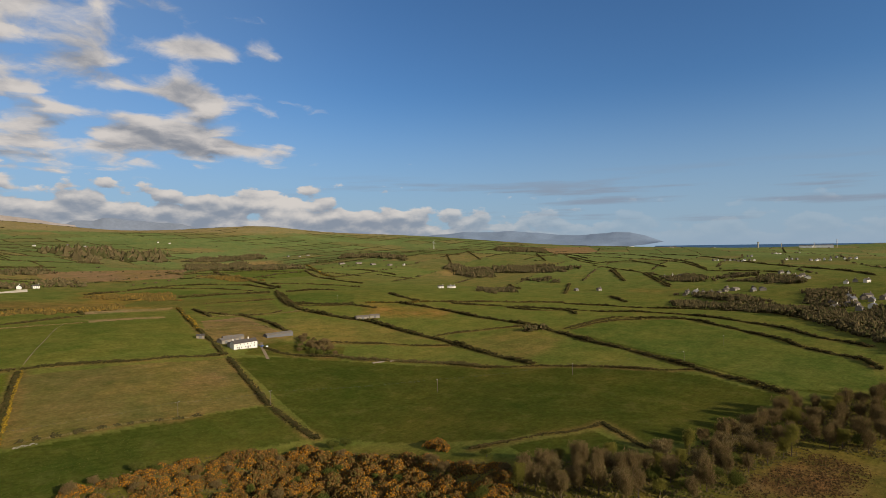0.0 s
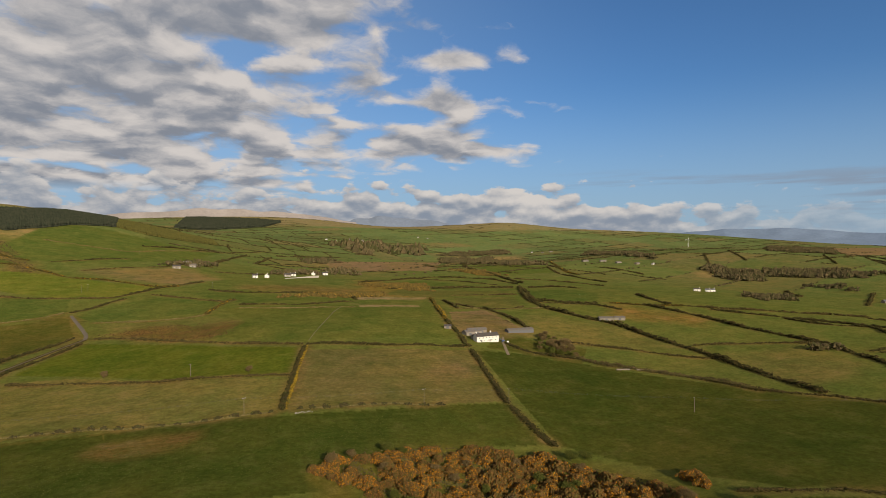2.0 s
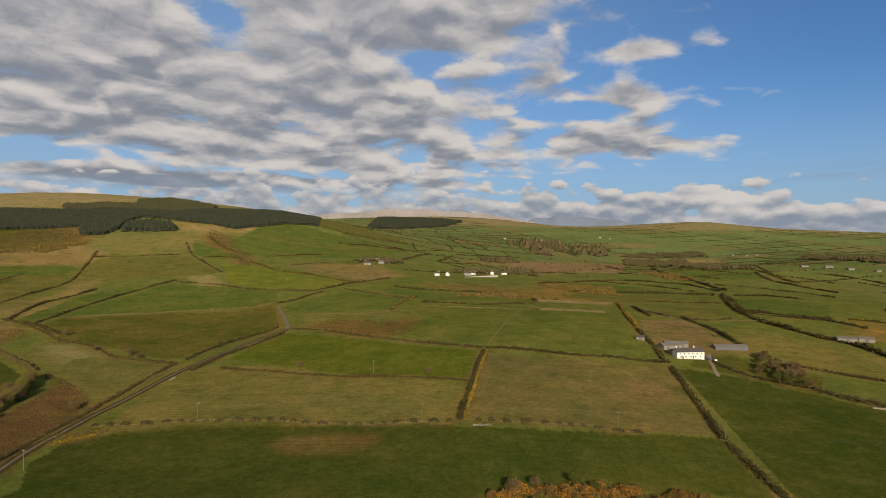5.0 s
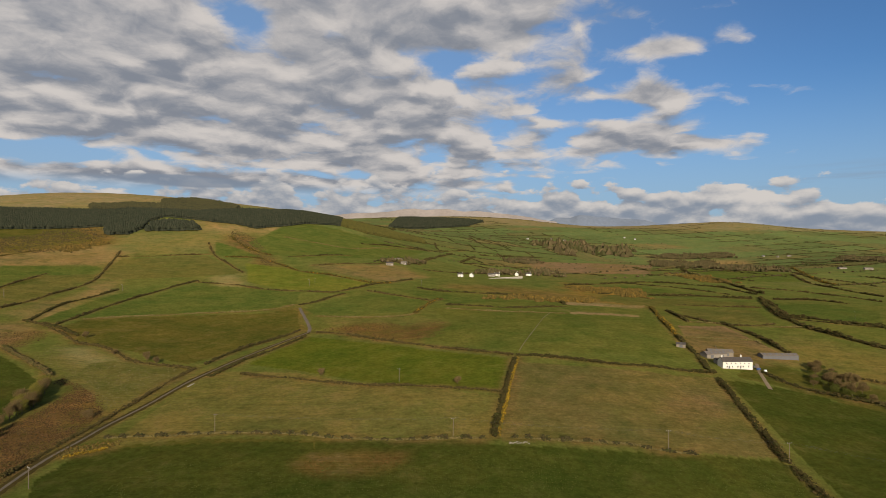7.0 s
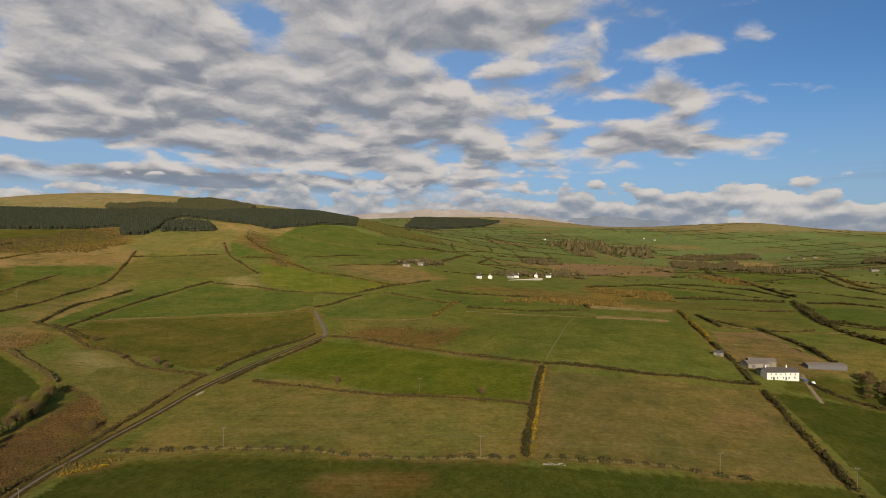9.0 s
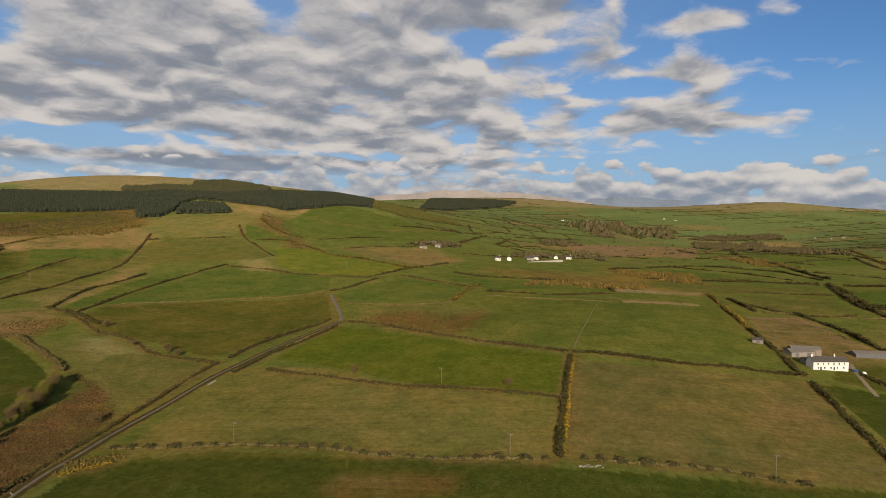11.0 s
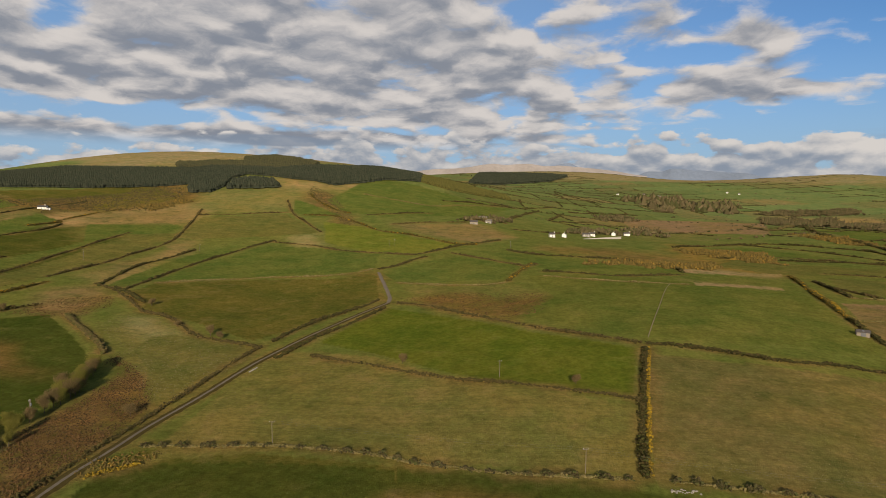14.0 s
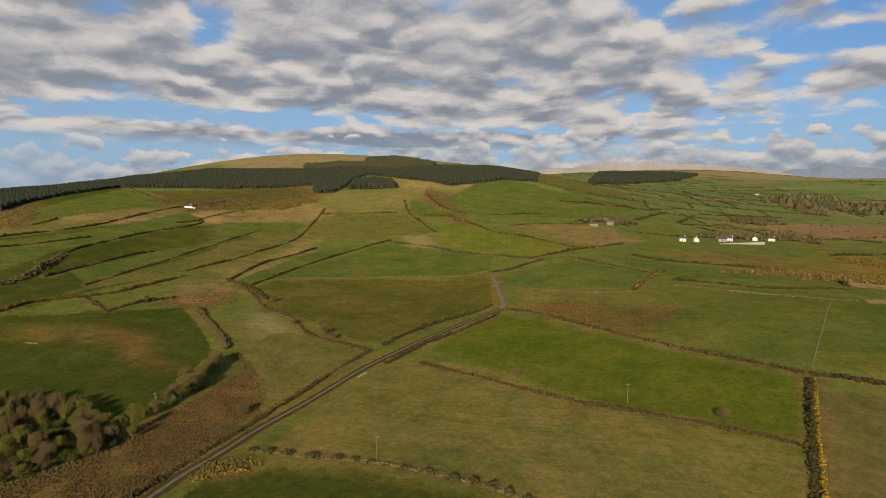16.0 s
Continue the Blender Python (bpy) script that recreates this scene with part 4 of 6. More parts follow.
hedge("dense", 7, 4, (391, 643), (415, 620), (433, 593), (453, 572))
hedge("scrub", 12, 5, (-533, 413), (-548, 446), (-592, 504), (-611, 525))
hedge("dense", 4, 2.2, (-611, 525), (-633, 567), (-648, 616), (-664, 682), (-662, 750), (-678, 801))
hedge("dense", 4, 2.2, (-536, 453), (-548, 501), (-562, 551), (-564, 601))
hedge("bank", 3, 1.5, (-483, 451), (-493, 487), (-507, 537), (-531, 615), (-556, 711), (-575, 806))
hedge("bank", 4, 1.8, (-463, 546), (-468, 609), (-479, 683), (-489, 771), (-522, 856), (-585, 1008))
hedge("gorse", 5, 2.2, (-463, 369), (-468, 397), (-451, 426), (-443, 450), (-444, 480), (-448, 531))
hedge("bank", 4, 2, (-451, 426), (-426, 416), (-400, 404))
hedge("bank", 4, 2.4, (-400, 404), (-403, 426), (-395, 452), (-390, 459))
hedge("dense", 4, 2, (-739, 542), (-739, 581), (-735, 630), (-751, 703), (-780, 788), (-790, 869), (-781, 972))
hedge("dense", 3, 1.6, (-684, 508), (-679, 541), (-676, 608))
hedge("gorse", 4, 1.8, (-786, 606), (-809, 661))
hedge("bank", 3, 1.5, (-1048, 984), (-928, 923), (-818, 884))
hedge("dense", 3, 1.8, (-396, 530), (-413, 571), (-429, 628), (-429, 684), (-429, 734))
hedge("dense", 3.5, 2.2, (-382, 533), (-356, 517), (-324, 492))
hedge("gorse", 5, 2, (-695, 761), (-687, 811))
hedge("gorse", 4, 1.4, (-690, 767), (-703, 881), (-695, 962))
hedge("dense", 3, 1.7, (-367, 521), (-375, 583), (-381, 642), (-380, 714), (-373, 776), (-362, 822))
hedge("thin", 2, 1, (-362, 562), (-320, 590), (-282, 611), (-226, 631), (-198, 642), (-179, 669))
hedge("bank", 3, 1.4, (-357, 811), (-292, 791), (-249, 769), (-186, 754), (-147, 750))
hedge("dense", 3.5, 2, (-147, 750), (-116, 798), (-81, 852), (-49, 899))
hedge("dense", 3, 1.6, (-172, 669), (-156, 687), (-142, 721), (-130, 741))
hedge("bank", 3, 1.5, (-567, 964), (-516, 989), (-433, 1030))
hedge("bank", 3.5, 2.2, (-473, 1124), (-425, 1031), (-377, 968), (-320, 890))
hedge("gorse", 4, 2, (-396, 1015), (-334, 1015), (-279, 966), (-238, 923), (-165, 883), (-114, 840), (-80, 839))
hedge("gorse", 10, 2, (-453, 1190), (-384, 1098), (-325, 1052))
hedge("dense", 4, 1.8, (-291, 1047), (-218, 1109), (-189, 1136))
hedge("bank", 3, 1.6, (-232, 978), (-172, 1032), (-114, 1083))
hedge("thin", 2.5, 1.2, (-352, 1241), (-279, 1227), (-204, 1226), (-116, 1361), (-36, 1464))
hedge("dense", 4, 2, (-152, 1438), (-94, 1452), (-21, 1490), (79, 1694))
hedge("dense", 4, 2.4, (-43, 1255), (9, 1451))
hedge("dense", 4, 2.4, (43, 1343), (89, 1554))
hedge("dense", 4, 2.2, (-36, 1065), (7, 1069), (52, 1097))
hedge("dense", 4, 2.2, (63, 1335), (101, 1298), (123, 1258))
hedge("dense", 4, 1.8, (49, 1324), (158, 1466))
hedge("dense", 4, 2, (107, 2302), (133, 1981), (176, 1804))
hedge("dense", 4, 2, (173, 2248), (268, 2093))
hedge("bank", 3, 1.4, (-104, 767), (-62, 739), (-16, 700), (-2, 710))
hedge("gorse", 4, 2.2, (-6, 709), (-19, 668), (-30, 609))
hedge("thin", 2, 1, (-30, 609), (-50, 599), (-88, 603), (-138, 610))
hedge("dense", 4, 2, (-36, 811), (13, 782), (94, 794), (152, 757), (156, 707))
hedge("dense", 3, 1.6, (5, 664), (45, 659), (91, 654), (151, 684))
hedge("thin", 2, 1, (5, 639), (73, 615), (136, 616))
hedge("dense", 3, 1.8, (352, 1078), (421, 994), (459, 890))
hedge("bank", 3, 1.8, (300, 932), (378, 892), (454, 817))
hedge("bank", 3, 1.8, (321, 756), (409, 716))
hedge("bank", 3, 1.8, (279, 643), (295, 584), (354, 592))
hedge("bank", 4, 2.2, (549, 988), (593, 946), (625, 870), (629, 796))
hedge("dense", 3, 1.8, (391, 633), (408, 602), (448, 567))
hedge("gorse", 6, 3, (947, 1511), (772, 1156), (753, 1064))
hedge("dense", 4, 2, (635, 1500), (638, 1376), (714, 1334), (829, 1323))
hedge("scrub", 8, 3.5, (537, 1570), (519, 1357), (771, 1823))
hedge("dense", 4, 2.4, (418, 2337), (428, 2148))
hedge("dense", 4, 2.4, (512, 2332), (487, 2031))
hedge("bank", 4, 2.4, (-78, 1197), (-45, 1138))
hedge("dense", 3, 1.8, (506, 260), (556, 255), (607, 254), (618, 224), (633, 191))
hedge("dense", 4, 2, (1724, 1042), (1535, 869), (1451, 752))
hedge("dense", 4, 2, (1717, 1160), (1816, 913), (1702, 661), (1329, 409))
hedge("dense", 4, 2, (1357, 658), (1114, 502))
hedge("dense", 4, 2, (1237, 516), (1023, 365))
hedge("dense", 4, 2, (1414, 749), (1292, 570), (1191, 443))
hedge("thin", 1.6, 0.5, (-169, 278), (-160, 280), (-144, 282), (-130, 285), (-116, 286), (-100, 285), (-85, 283), (-70, 281), (-55, 277), (-41, 276), (-27, 274), (-14, 273), (6, 272), (21, 272))
hedge("thin", 1.6, 0.5, (35, 273), (42, 273), (58, 272), (79, 272), (94, 271), (108, 266), (122, 264))
hedge("bloom", 1.2, 1.3, (56, 407), (47, 368), (39.5, 331), (33.5, 302), (28.5, 276))
hedge("bloom", 2.2, 2.0, (249, 630), (240, 600), (232, 568), (222, 530))
hedge("bloom", 2.0, 1.6, (-172, 252), (-166, 258), (-160, 264))
hedge("bank", 3, 1.2, (196, 116), (215, 105), (233, 98), (244, 90), (265, 83))
hedge("dense", 2.5, 1.6, (268, 84), (258, 67), (246, 48))

BANKS.append((resample(LANE, 2.0), 6.0))
build_ground()

def tube(path, radii, sides=6):
    """A tapered round limb along a path."""
    v, f = [], []
    path = [Vector(p) for p in path]
    for n, (p, r) in enumerate(zip(path, radii)):
        d = (path[min(n + 1, len(path) - 1)] - path[max(n - 1, 0)]).normalized()
        a = d.orthogonal().normalized()
        b = d.cross(a)
        v += [p + (a * math.cos(k * math.tau / sides) + b * math.sin(k * math.tau / sides)) * r for k in range(sides)]
    for n in range(len(path) - 1):
        for k in range(sides):
            m = (k + 1) % sides
            f.append((n * sides + k, n * sides + m, (n + 1) * sides + m, (n + 1) * sides + k))
    return np.array(v), np.array(f)


def make_tree(seed, tall, wide, leaf, dense, label, category="tree"):
    """A small upright tree: tapered trunk, forking limbs and a loose crown of twig clusters."""
    rng = np.random.default_rng(seed)
    root = tagged(new(category.replace(" ", "_")), label, category, "scrub trees")
    lean = rng.normal(0, 0.25, 2)
    trunk = [(0, 0, -0.3), (lean[0] * 0.3, lean[1] * 0.3, tall * 0.25), (lean[0] * 0.7, lean[1] * 0.7, tall * 0.5), (lean[0], lean[1], tall * 0.85)]
    part("trunk", sheet("trunk", *tube(trunk, [0.17, 0.13, 0.09, 0.03]), BARK), root)
    tips = [np.array(trunk[-1])]
    for n in range(6):
        turn, start = n * 2.4 + rng.uniform(-0.4, 0.4), tall * rng.uniform(0.18, 0.5)
        reach = wide * rng.uniform(0.6, 1.0)
        end = np.array((math.cos(turn) * reach, math.sin(turn) * reach, min(start + tall * rng.uniform(0.25, 0.5), tall)))
        mid = np.array((math.cos(turn) * reach * 0.45, math.sin(turn) * reach * 0.45, start + (end[2] - start) * 0.6))
        base = np.array((lean[0] * start / tall, lean[1] * start / tall, start))
        part("limb", sheet("limb", *tube([base, mid, end], [0.08, 0.05, 0.02], 5), BARK), root)
        tips += [end, mid, (mid + end) / 2]
    tips = np.array(tips)
    dense = int(dense * 2.3)
    pick = rng.integers(0, len(tips), dense)
    spots = tips[pick] + rng.normal(0, 1, (dense, 3)) * (wide * 0.27, wide * 0.27, tall * 0.11)
    spots[:, 2] = np.clip(spots[:, 2], tall * 0.12, tall)
    size = rng.uniform(0.05, 0.13, dense)
    long = np.where(rng.random(dense) < 0.25, rng.uniform(2.0, 3.6, dense), rng.uniform(0.7, 1.2, dense))
    stretch = np.column_stack([size, size, size * long])
    v, f = clumps(rng, spots, stretch, 0.55, coarse=True)
    part("crown", sheet("crown", v, f, leaf, False), root)
    return root


def make_gorse(seed, wide, tall, bloom, label):
    """A mounded gorse bush: spiny green-brown mass with sprays of blossom on it."""
    rng = np.random.default_rng(seed)
    root = tagged(new("gorse_bush"), label, "bush", "gorse thicket")

    def mound(n, low, size):
        a, u = rng.uniform(0, math.tau, n), rng.uniform(low, 1, n)
        r = np.sqrt(1 - u ** 2) * (1 + 0.22 * np.sin(3 * a + seed) + 0.18 * np.sin(5 * a + 2 * seed)) * rng.uniform(0.45, 1.30, n)
        c = np.column_stack([np.cos(a) * r * wide, np.sin(a) * r * wide, u * tall * rng.uniform(0.55, 1.15, n)])
        s = size * rng.uniform(0.6, 1.5, n)
        return clumps(rng, c, np.column_stack([s, s, s * 1.15]), 0.55)

    part("foliage", sheet("foliage", *mound(620, 0.02, 0.21), GORSE_LEAF, False), root)
    if bloom:
        part("blossom", sheet("blossom", *mound(int(bloom * 2.2), 0.1, 0.13), GORSE_BLOOM, False), root, "orange-yellow gorse blossom")
    return root


def scatter(rim, gap, seed, jitter=0.45):
    """Uneven spots at about the given spacing within an outline."""
    rng = np.random.default_rng(seed)
    rim = np.array(rim, float)
    lo, hi = rim.min(0), rim.max(0)
    gx, gy = np.meshgrid(np.arange(lo[0], hi[0] + gap, gap), np.arange(lo[1], hi[1] + gap, gap))
    p = np.column_stack([gx.ravel(), gy.ravel()]) + rng.uniform(-jitter, jitter, (gx.size, 2)) * gap
    return p[inside(rim, p[:, 0], p[:, 1])]


def plant(models, spots, seed, low=0.75, high=1.3):
    """Sets one of the models at each spot; the models themselves take the first spots."""
    rng = np.random.default_rng(seed)
    for n, (x, y) in enumerate(spots):
        m = models[n] if n < len(models) else models[rng.integers(0, len(models))]
        s = rng.uniform(low, high)
        at = pose(x, y, float(lie(x, y)) - 0.05, 0, 0, rng.uniform(0, 360))
        ob = m if n < len(models) else copy_thing(m, at)
        ob.matrix_basis = at @ Matrix.Diagonal((s, s, s * rng.uniform(0.85, 1.15), 1))


gorse_models = [make_gorse(k, 2.0 + 0.3 * (k % 3), 1.7 + 0.25 * (k % 4), b, t) for k, (b, t) in enumerate((
    (240, "dense gorse bush in orange-yellow flower"), (420, "gorse bush covered in golden blossom"),
    (40, "brown gorse bush with few flowers"), (0, "spent brown gorse bush"), (300, "rounded gorse bush half in flower")))]
GORSE_SPOTS = scatter([(31, 199), (62, 213), (87, 214), (119, 210), (152, 187), (175, 149), (185, 83), (157, 61), (32, 202)], 5.0, 11)
np.random.default_rng(12).shuffle(GORSE_SPOTS)
plant(gorse_models, GORSE_SPOTS[:295], 1, 0.7, 1.9)
tall_gorse = make_gorse(31, 2.6, 2.4, 330, "large isolated gorse bush in full yellow bloom")
plant([tall_gorse], [(192, 139), (191, 130), (196, 139)], 2, 1.2, 1.5)

bare_models = [make_tree(40 + k, tall, wide, leaf, dense, label, "bush" if k == 6 else "willow" if k in (1, 4) else "tree") for k, (tall, wide, leaf, dense, label) in enumerate((
    (8.6, 1.8, TWIG_BROWN, 1500, "bare brown birch with a dense twiggy crown"), (7.2, 2.3, TWIG_BROWN, 1450, "leafless brown willow with spreading twigs"),
    (8.4, 1.9, TWIG_GREEN, 1400, "slender tree coming into yellow-green bud"), (5.0, 2.4, TWIG_BROWN, 1209, "low bare brown thorn tree"),
    (6.5, 2.5, TWIG_GREEN, 1382, "budding willow with olive twigs"), (6.0, 2.6, TWIG_PALE, 1209, "pale blossoming blackthorn tree"),
    (4.0, 2.3, BUSH_GREEN, 1296, "low green leafy bush")))]
WOOD = np.concatenate([scatter([(236, 39), (255, 34), (300, 26), (354, 13), (373, -10), (407, -31), (296, -42), (298, -22), (298, -9), (244, 2), (221, 1), (191, 11), (186, 17)], 9.4, 21), scatter([(185, 83), (206, 68), (226, 43), (236, 39), (188, 18), (157, 61)], 8.4, 22)])
np.random.default_rng(3).shuffle(WOOD)
plant(bare_models, WOOD[:7], 3, 0.75, 1.25)


def plant_more(models, spots, seed, low=0.75, high=1.3):
    """Copies of models that already stand elsewhere."""
    rng = np.random.default_rng(seed)
    for x, y in spots:
        m = models[rng.integers(0, len(models))]
        s = rng.uniform(low, high)
        ob = copy_thing(m, pose(x, y, float(lie(x, y)) - 0.05, 0, 0, rng.uniform(0, 360)))
        ob.scale = (s, s, s * rng.uniform(0.85, 1.15))


plant_more([bare_models[k] for k in (0, 0, 0, 1, 1, 3, 2, 4, 5, 0, 1, 6)], WOOD[7:], 13, 1.0, 1.6)
wet = [bare_models[k] for k in (0, 0, 1, 1, 2, 4, 6)]
plant_more(wet, scatter([(-320, 252), (-290, 276), (-269, 282), (-241, 277), (-219, 274), (-218, 258), (-221, 242), (-225, 232), (-244, 212)], 6.2, 23), 4, 0.75, 1.2)
plant_more([bare_models[k] for k in (1, 4, 4)], scatter([(-226, 278), (-232, 300), (-234, 315), (-244, 351), (-257, 360), (-248, 326), (-240, 304), (-235, 283)], 5.4, 24), 5, 0.9, 1.3)
plant_more([bare_models[6], bare_models[6], bare_models[3]], scatter([(31, 199), (62, 213), (87, 214), (119, 210), (152, 187), (175, 149), (185, 83), (157, 61), (32, 202)], 19.0, 25), 6, 0.7, 1.15)
plant_more([bare_models[6]], [(139, 154), (145, 156), (216, 23), (209, 14), (191, 101), (160, 184), (167, 182)], 7, 0.9, 1.3)
plant_more([bare_models[k] for k in (1, 3)], [(-313, 487), (-228, 429), (-218, 424), (-85, 390), (10, 355), (-195, 306), (-261, 442), (-398, 438)], 8, 0.8, 1.1)
plant_more([bare_models[k] for k in (1, 3, 6)], scatter([(253, 385), (281, 354), (299, 396), (291, 440)], 6.5, 26), 9, 0.8, 1.2)


def ground_cover(name, rims, gap, seed, mat, size, label):
    """Tussocks over a patch of rough ground, in one mesh."""
    rng = np.random.default_rng(seed)
    p = np.concatenate([scatter(r, gap, seed + k) for k, r in enumerate(rims)])
    p = p + rng.normal(0, 1.6, p.shape)
    p = p[np.sin(p[:, 0] / 5.3 + 1.8 * np.sin(p[:, 1] / 8.1)) + np.sin(p[:, 1] / 4.1 + 1.3 * np.sin(p[:, 0] / 6.7)) > rng.uniform(-2.2, -0.2, len(p))]
    n = len(p)
    s = size * rng.uniform(0.5, 1.4, n)
    c = np.column_stack([p, lie(p[:, 0], p[:, 1]) + s * 0.15])
    v, f = clumps(rng, c, np.column_stack([s, s, s * rng.uniform(0.5, 1.2, n)]), 0.5, coarse=True)
    return tagged(new(name, sheet(name, v, f, mat, False)), label, name.replace("_", " "), kind="stuff")


ground_cover("bracken", [[(-222, 256), (-228, 283), (-226, 307), (-232, 337), (-241, 365), (-256, 365), (-261, 380), (-241, 367), (-212, 342), (-196, 320), (-193, 303), (-188, 283), (-184, 260), (-181, 241), (-176, 208), (-234, 202), (-232, 222), (-227, 240)], [(237, 0), (290, -11), (281, -32), (245, -35), (214, -1)]], 0.78, 51, BRACKEN_LEAF, 0.36, "dead rust-brown bracken and rushes")
ground_cover("bracken", [[(-123, 554), (-83, 570), (-36, 561), (4, 561), (-1, 498), (-21, 478), (-51, 488), (-97, 522)], [(-388, 434), (-396, 477), (-364, 504), (-340, 482), (-337, 440), (-361, 436)]], 1.7, 151, BRACKEN_LEAF, 0.42, "rust-brown dead bracken on rough pasture")
ground_cover("scrub", [[(-876, 876), (-869, 921), (-826, 1023), (-782, 1112), (-745, 1185), (-692, 1116), (-706, 1009), (-759, 917), (-833, 861)], [(-840, 1199), (-771, 1255), (-675, 1118), (-654, 970), (-721, 905), (-760, 846), (-853, 949), (-789, 1073)], [(-478, 1273), (-395, 1182), (-286, 974), (-298, 949), (-362, 1050), (-461, 1197)], [(-951, 569), (-946, 723), (-870, 683), (-777, 593), (-835, 510)]], 3.6, 161, HEATH_SCRUB, 1.05, "low brown heath scrub on the hillside")
ground_cover("lane_scrub", [[(-180, 254), (-179, 264), (-161, 274), (-156, 271), (-165, 260), (-171, 250)]], 0.8, 171, SCRUB_GORSE, 0.5, "tangled gorse and bramble beside the lane")
ground_cover("rushes", [[(-310, 424), (-317, 455), (-282, 456), (-229, 421), (-200, 415), (-180, 394), (-181, 368), (-187, 335), (-196, 323), (-210, 333), (-235, 360), (-275, 398)]], 1.7, 55, RUSH_LEAF, 0.27, "tussocks of pale dry rushes")
ground_cover("undergrowth", [[(31, 199), (62, 213), (87, 214), (119, 210), (152, 187), (175, 149), (185, 83), (157, 61), (32, 202)], [(185, 83), (206, 68), (226, 43), (236, 39), (188, 18), (157, 61)], [(236, 39), (255, 34), (300, 26), (354, 13), (373, -10), (407, -31), (296, -42), (298, -22), (298, -9), (244, 2), (221, 1), (191, 11), (186, 17)], [(-320, 252), (-290, 276), (-269, 282), (-241, 277), (-219, 274), (-218, 258), (-221, 242), (-225, 232), (-244, 212)]], 1.25, 58, LEAF["scrub"], 0.55, "tangled bramble and dead grass undergrowth")


ground_cover("grass_tussocks", [[(-135, 214), (-129, 243), (-95, 254), (-40, 254), (30, 258), (112, 259), (153, 258), (158, 205), (124, 213), (59, 215), (30, 198), (-11, 183), (-153, 165)]], 1.15, 71, BUSH_GREEN, 0.20, "coarse dark grass tussocks in the field")
ground_cover("dry_stalks", [[(-160, 271), (-167, 340), (-170, 395), (-145, 406), (-106, 396), (-52, 360), (-7, 341), (33, 327), (26, 294), (27, 278), (6, 279), (-52, 284), (-111, 287)], [(51, 392), (86, 386), (123, 379), (160, 376), (187, 378), (176, 323), (165, 270), (142, 268), (102, 270), (61, 272), (31, 272)]], 1.5, 75, RUSH_LEAF, 0.13, "dry stalks scattered over the mown fields")


def conifers(rim, gap, seed, tall, mat, label):
    """A plantation: uneven tapered spires in two skirts each, in one mesh."""
    rng = np.random.default_rng(seed)
    p = scatter(rim, gap, seed, 0.35)
    n, k = len(p), 6
    h = tall * rng.uniform(0.84, 1.05, n) * (1 + 0.10 * np.sin(p[:, 0] / 47) * np.sin(p[:, 1] / 39))
    w = gap * rng.uniform(0.80, 1.10, n)
    z = lie(p[:, 0], p[:, 1])
    turn = rng.uniform(0, math.tau, n)[:, None] + np.arange(k) * math.tau / k
    verts, faces = [], []
    for low, high, share in ((0.05, 0.86, 1.15), (0.52, 1.0, 0.95)):
        ring = np.stack([p[:, :1] + np.cos(turn) * (w * share)[:, None] * rng.uniform(0.75, 1.25, (n, k)),
                         p[:, 1:] + np.sin(turn) * (w * share)[:, None] * rng.uniform(0.75, 1.25, (n, k)),
                         z[:, None] + (h * low)[:, None] + rng.uniform(-0.5, 0.5, (n, k))], -1)
        tip = np.stack([p[:, 0], p[:, 1], z + h * high], -1)[:, None]
        base = sum(len(v) for v in verts)
        verts.append(np.concatenate([ring, tip], 1).reshape(-1, 3))
        i = (np.arange(n) * (k + 1))[:, None]
        j = np.arange(k)[None]
        faces.append((np.stack([i + j, i + (j + 1) % k, i + k + 0 * j], -1) + base).reshape(-1, 3))
    ob = new("conifer_plantation", sheet("conifer_plantation", np.concatenate(verts), np.concatenate(faces), mat, False))
    return tagged(ob, label, "plantation", kind="stuff")


DARK = "dark green conifer plantation on the hillside"
conifers([(-1052, 974), (-735, 1215), (-840, 1381), (-1013, 1349), (-1156, 1339), (-1262, 1195)], 4.6, 61, 9.5, CONIFER, DARK)
conifers([(-691, 1135), (-653, 1153), (-658, 1214), (-685, 1294), (-676, 1353), (-624, 1342), (-558, 1329), (-497, 1321), (-433, 1295), (-378, 1382), (-359, 1444), (-285, 1537), (-333, 1842), (-423, 1805), (-493, 1565), (-570, 1508), (-633, 1428), (-806, 1439), (-837, 1381)], 4.8, 62, 9.5, CONIFER, DARK)
conifers([(-638, 1188), (-536, 1231), (-578, 1283), (-642, 1302), (-663, 1271)], 6.0, 63, 12, CONIFER, "small dark conifer block below the plantation")
conifers([(-813, 1608), (-777, 1741), (-586, 1594), (-570, 1508), (-633, 1428), (-797, 1423), (-876, 1383), (-921, 1450), (-844, 1504), (-758, 1510)], 7.0, 64, 10, THIN_CONIFER, "thinned olive-green conifers along the hill crest")
conifers([(-979, 583), (-922, 657), (-986, 750), (-1069, 1009), (-1262, 1195), (-1140, 900), (-1143, 796), (-1259, 726)], 5.4, 65, 9.5, CONIFER, DARK)
conifers([(-283, 1542), (-209, 1506), (-131, 1544), (-51, 1611), (-64, 1684), (-174, 1707), (-311, 1737)], 4.2, 66, 8.5, YOUNG_CONIFER, "young yellow-green conifer planting on a slope")
conifers([(-313, 3199), (-164, 3112), (145, 3392), (267, 3702), (102, 3863), (-317, 4009)], 13.0, 67, 18, CONIFER, "distant dark conifer plantation below the fells")


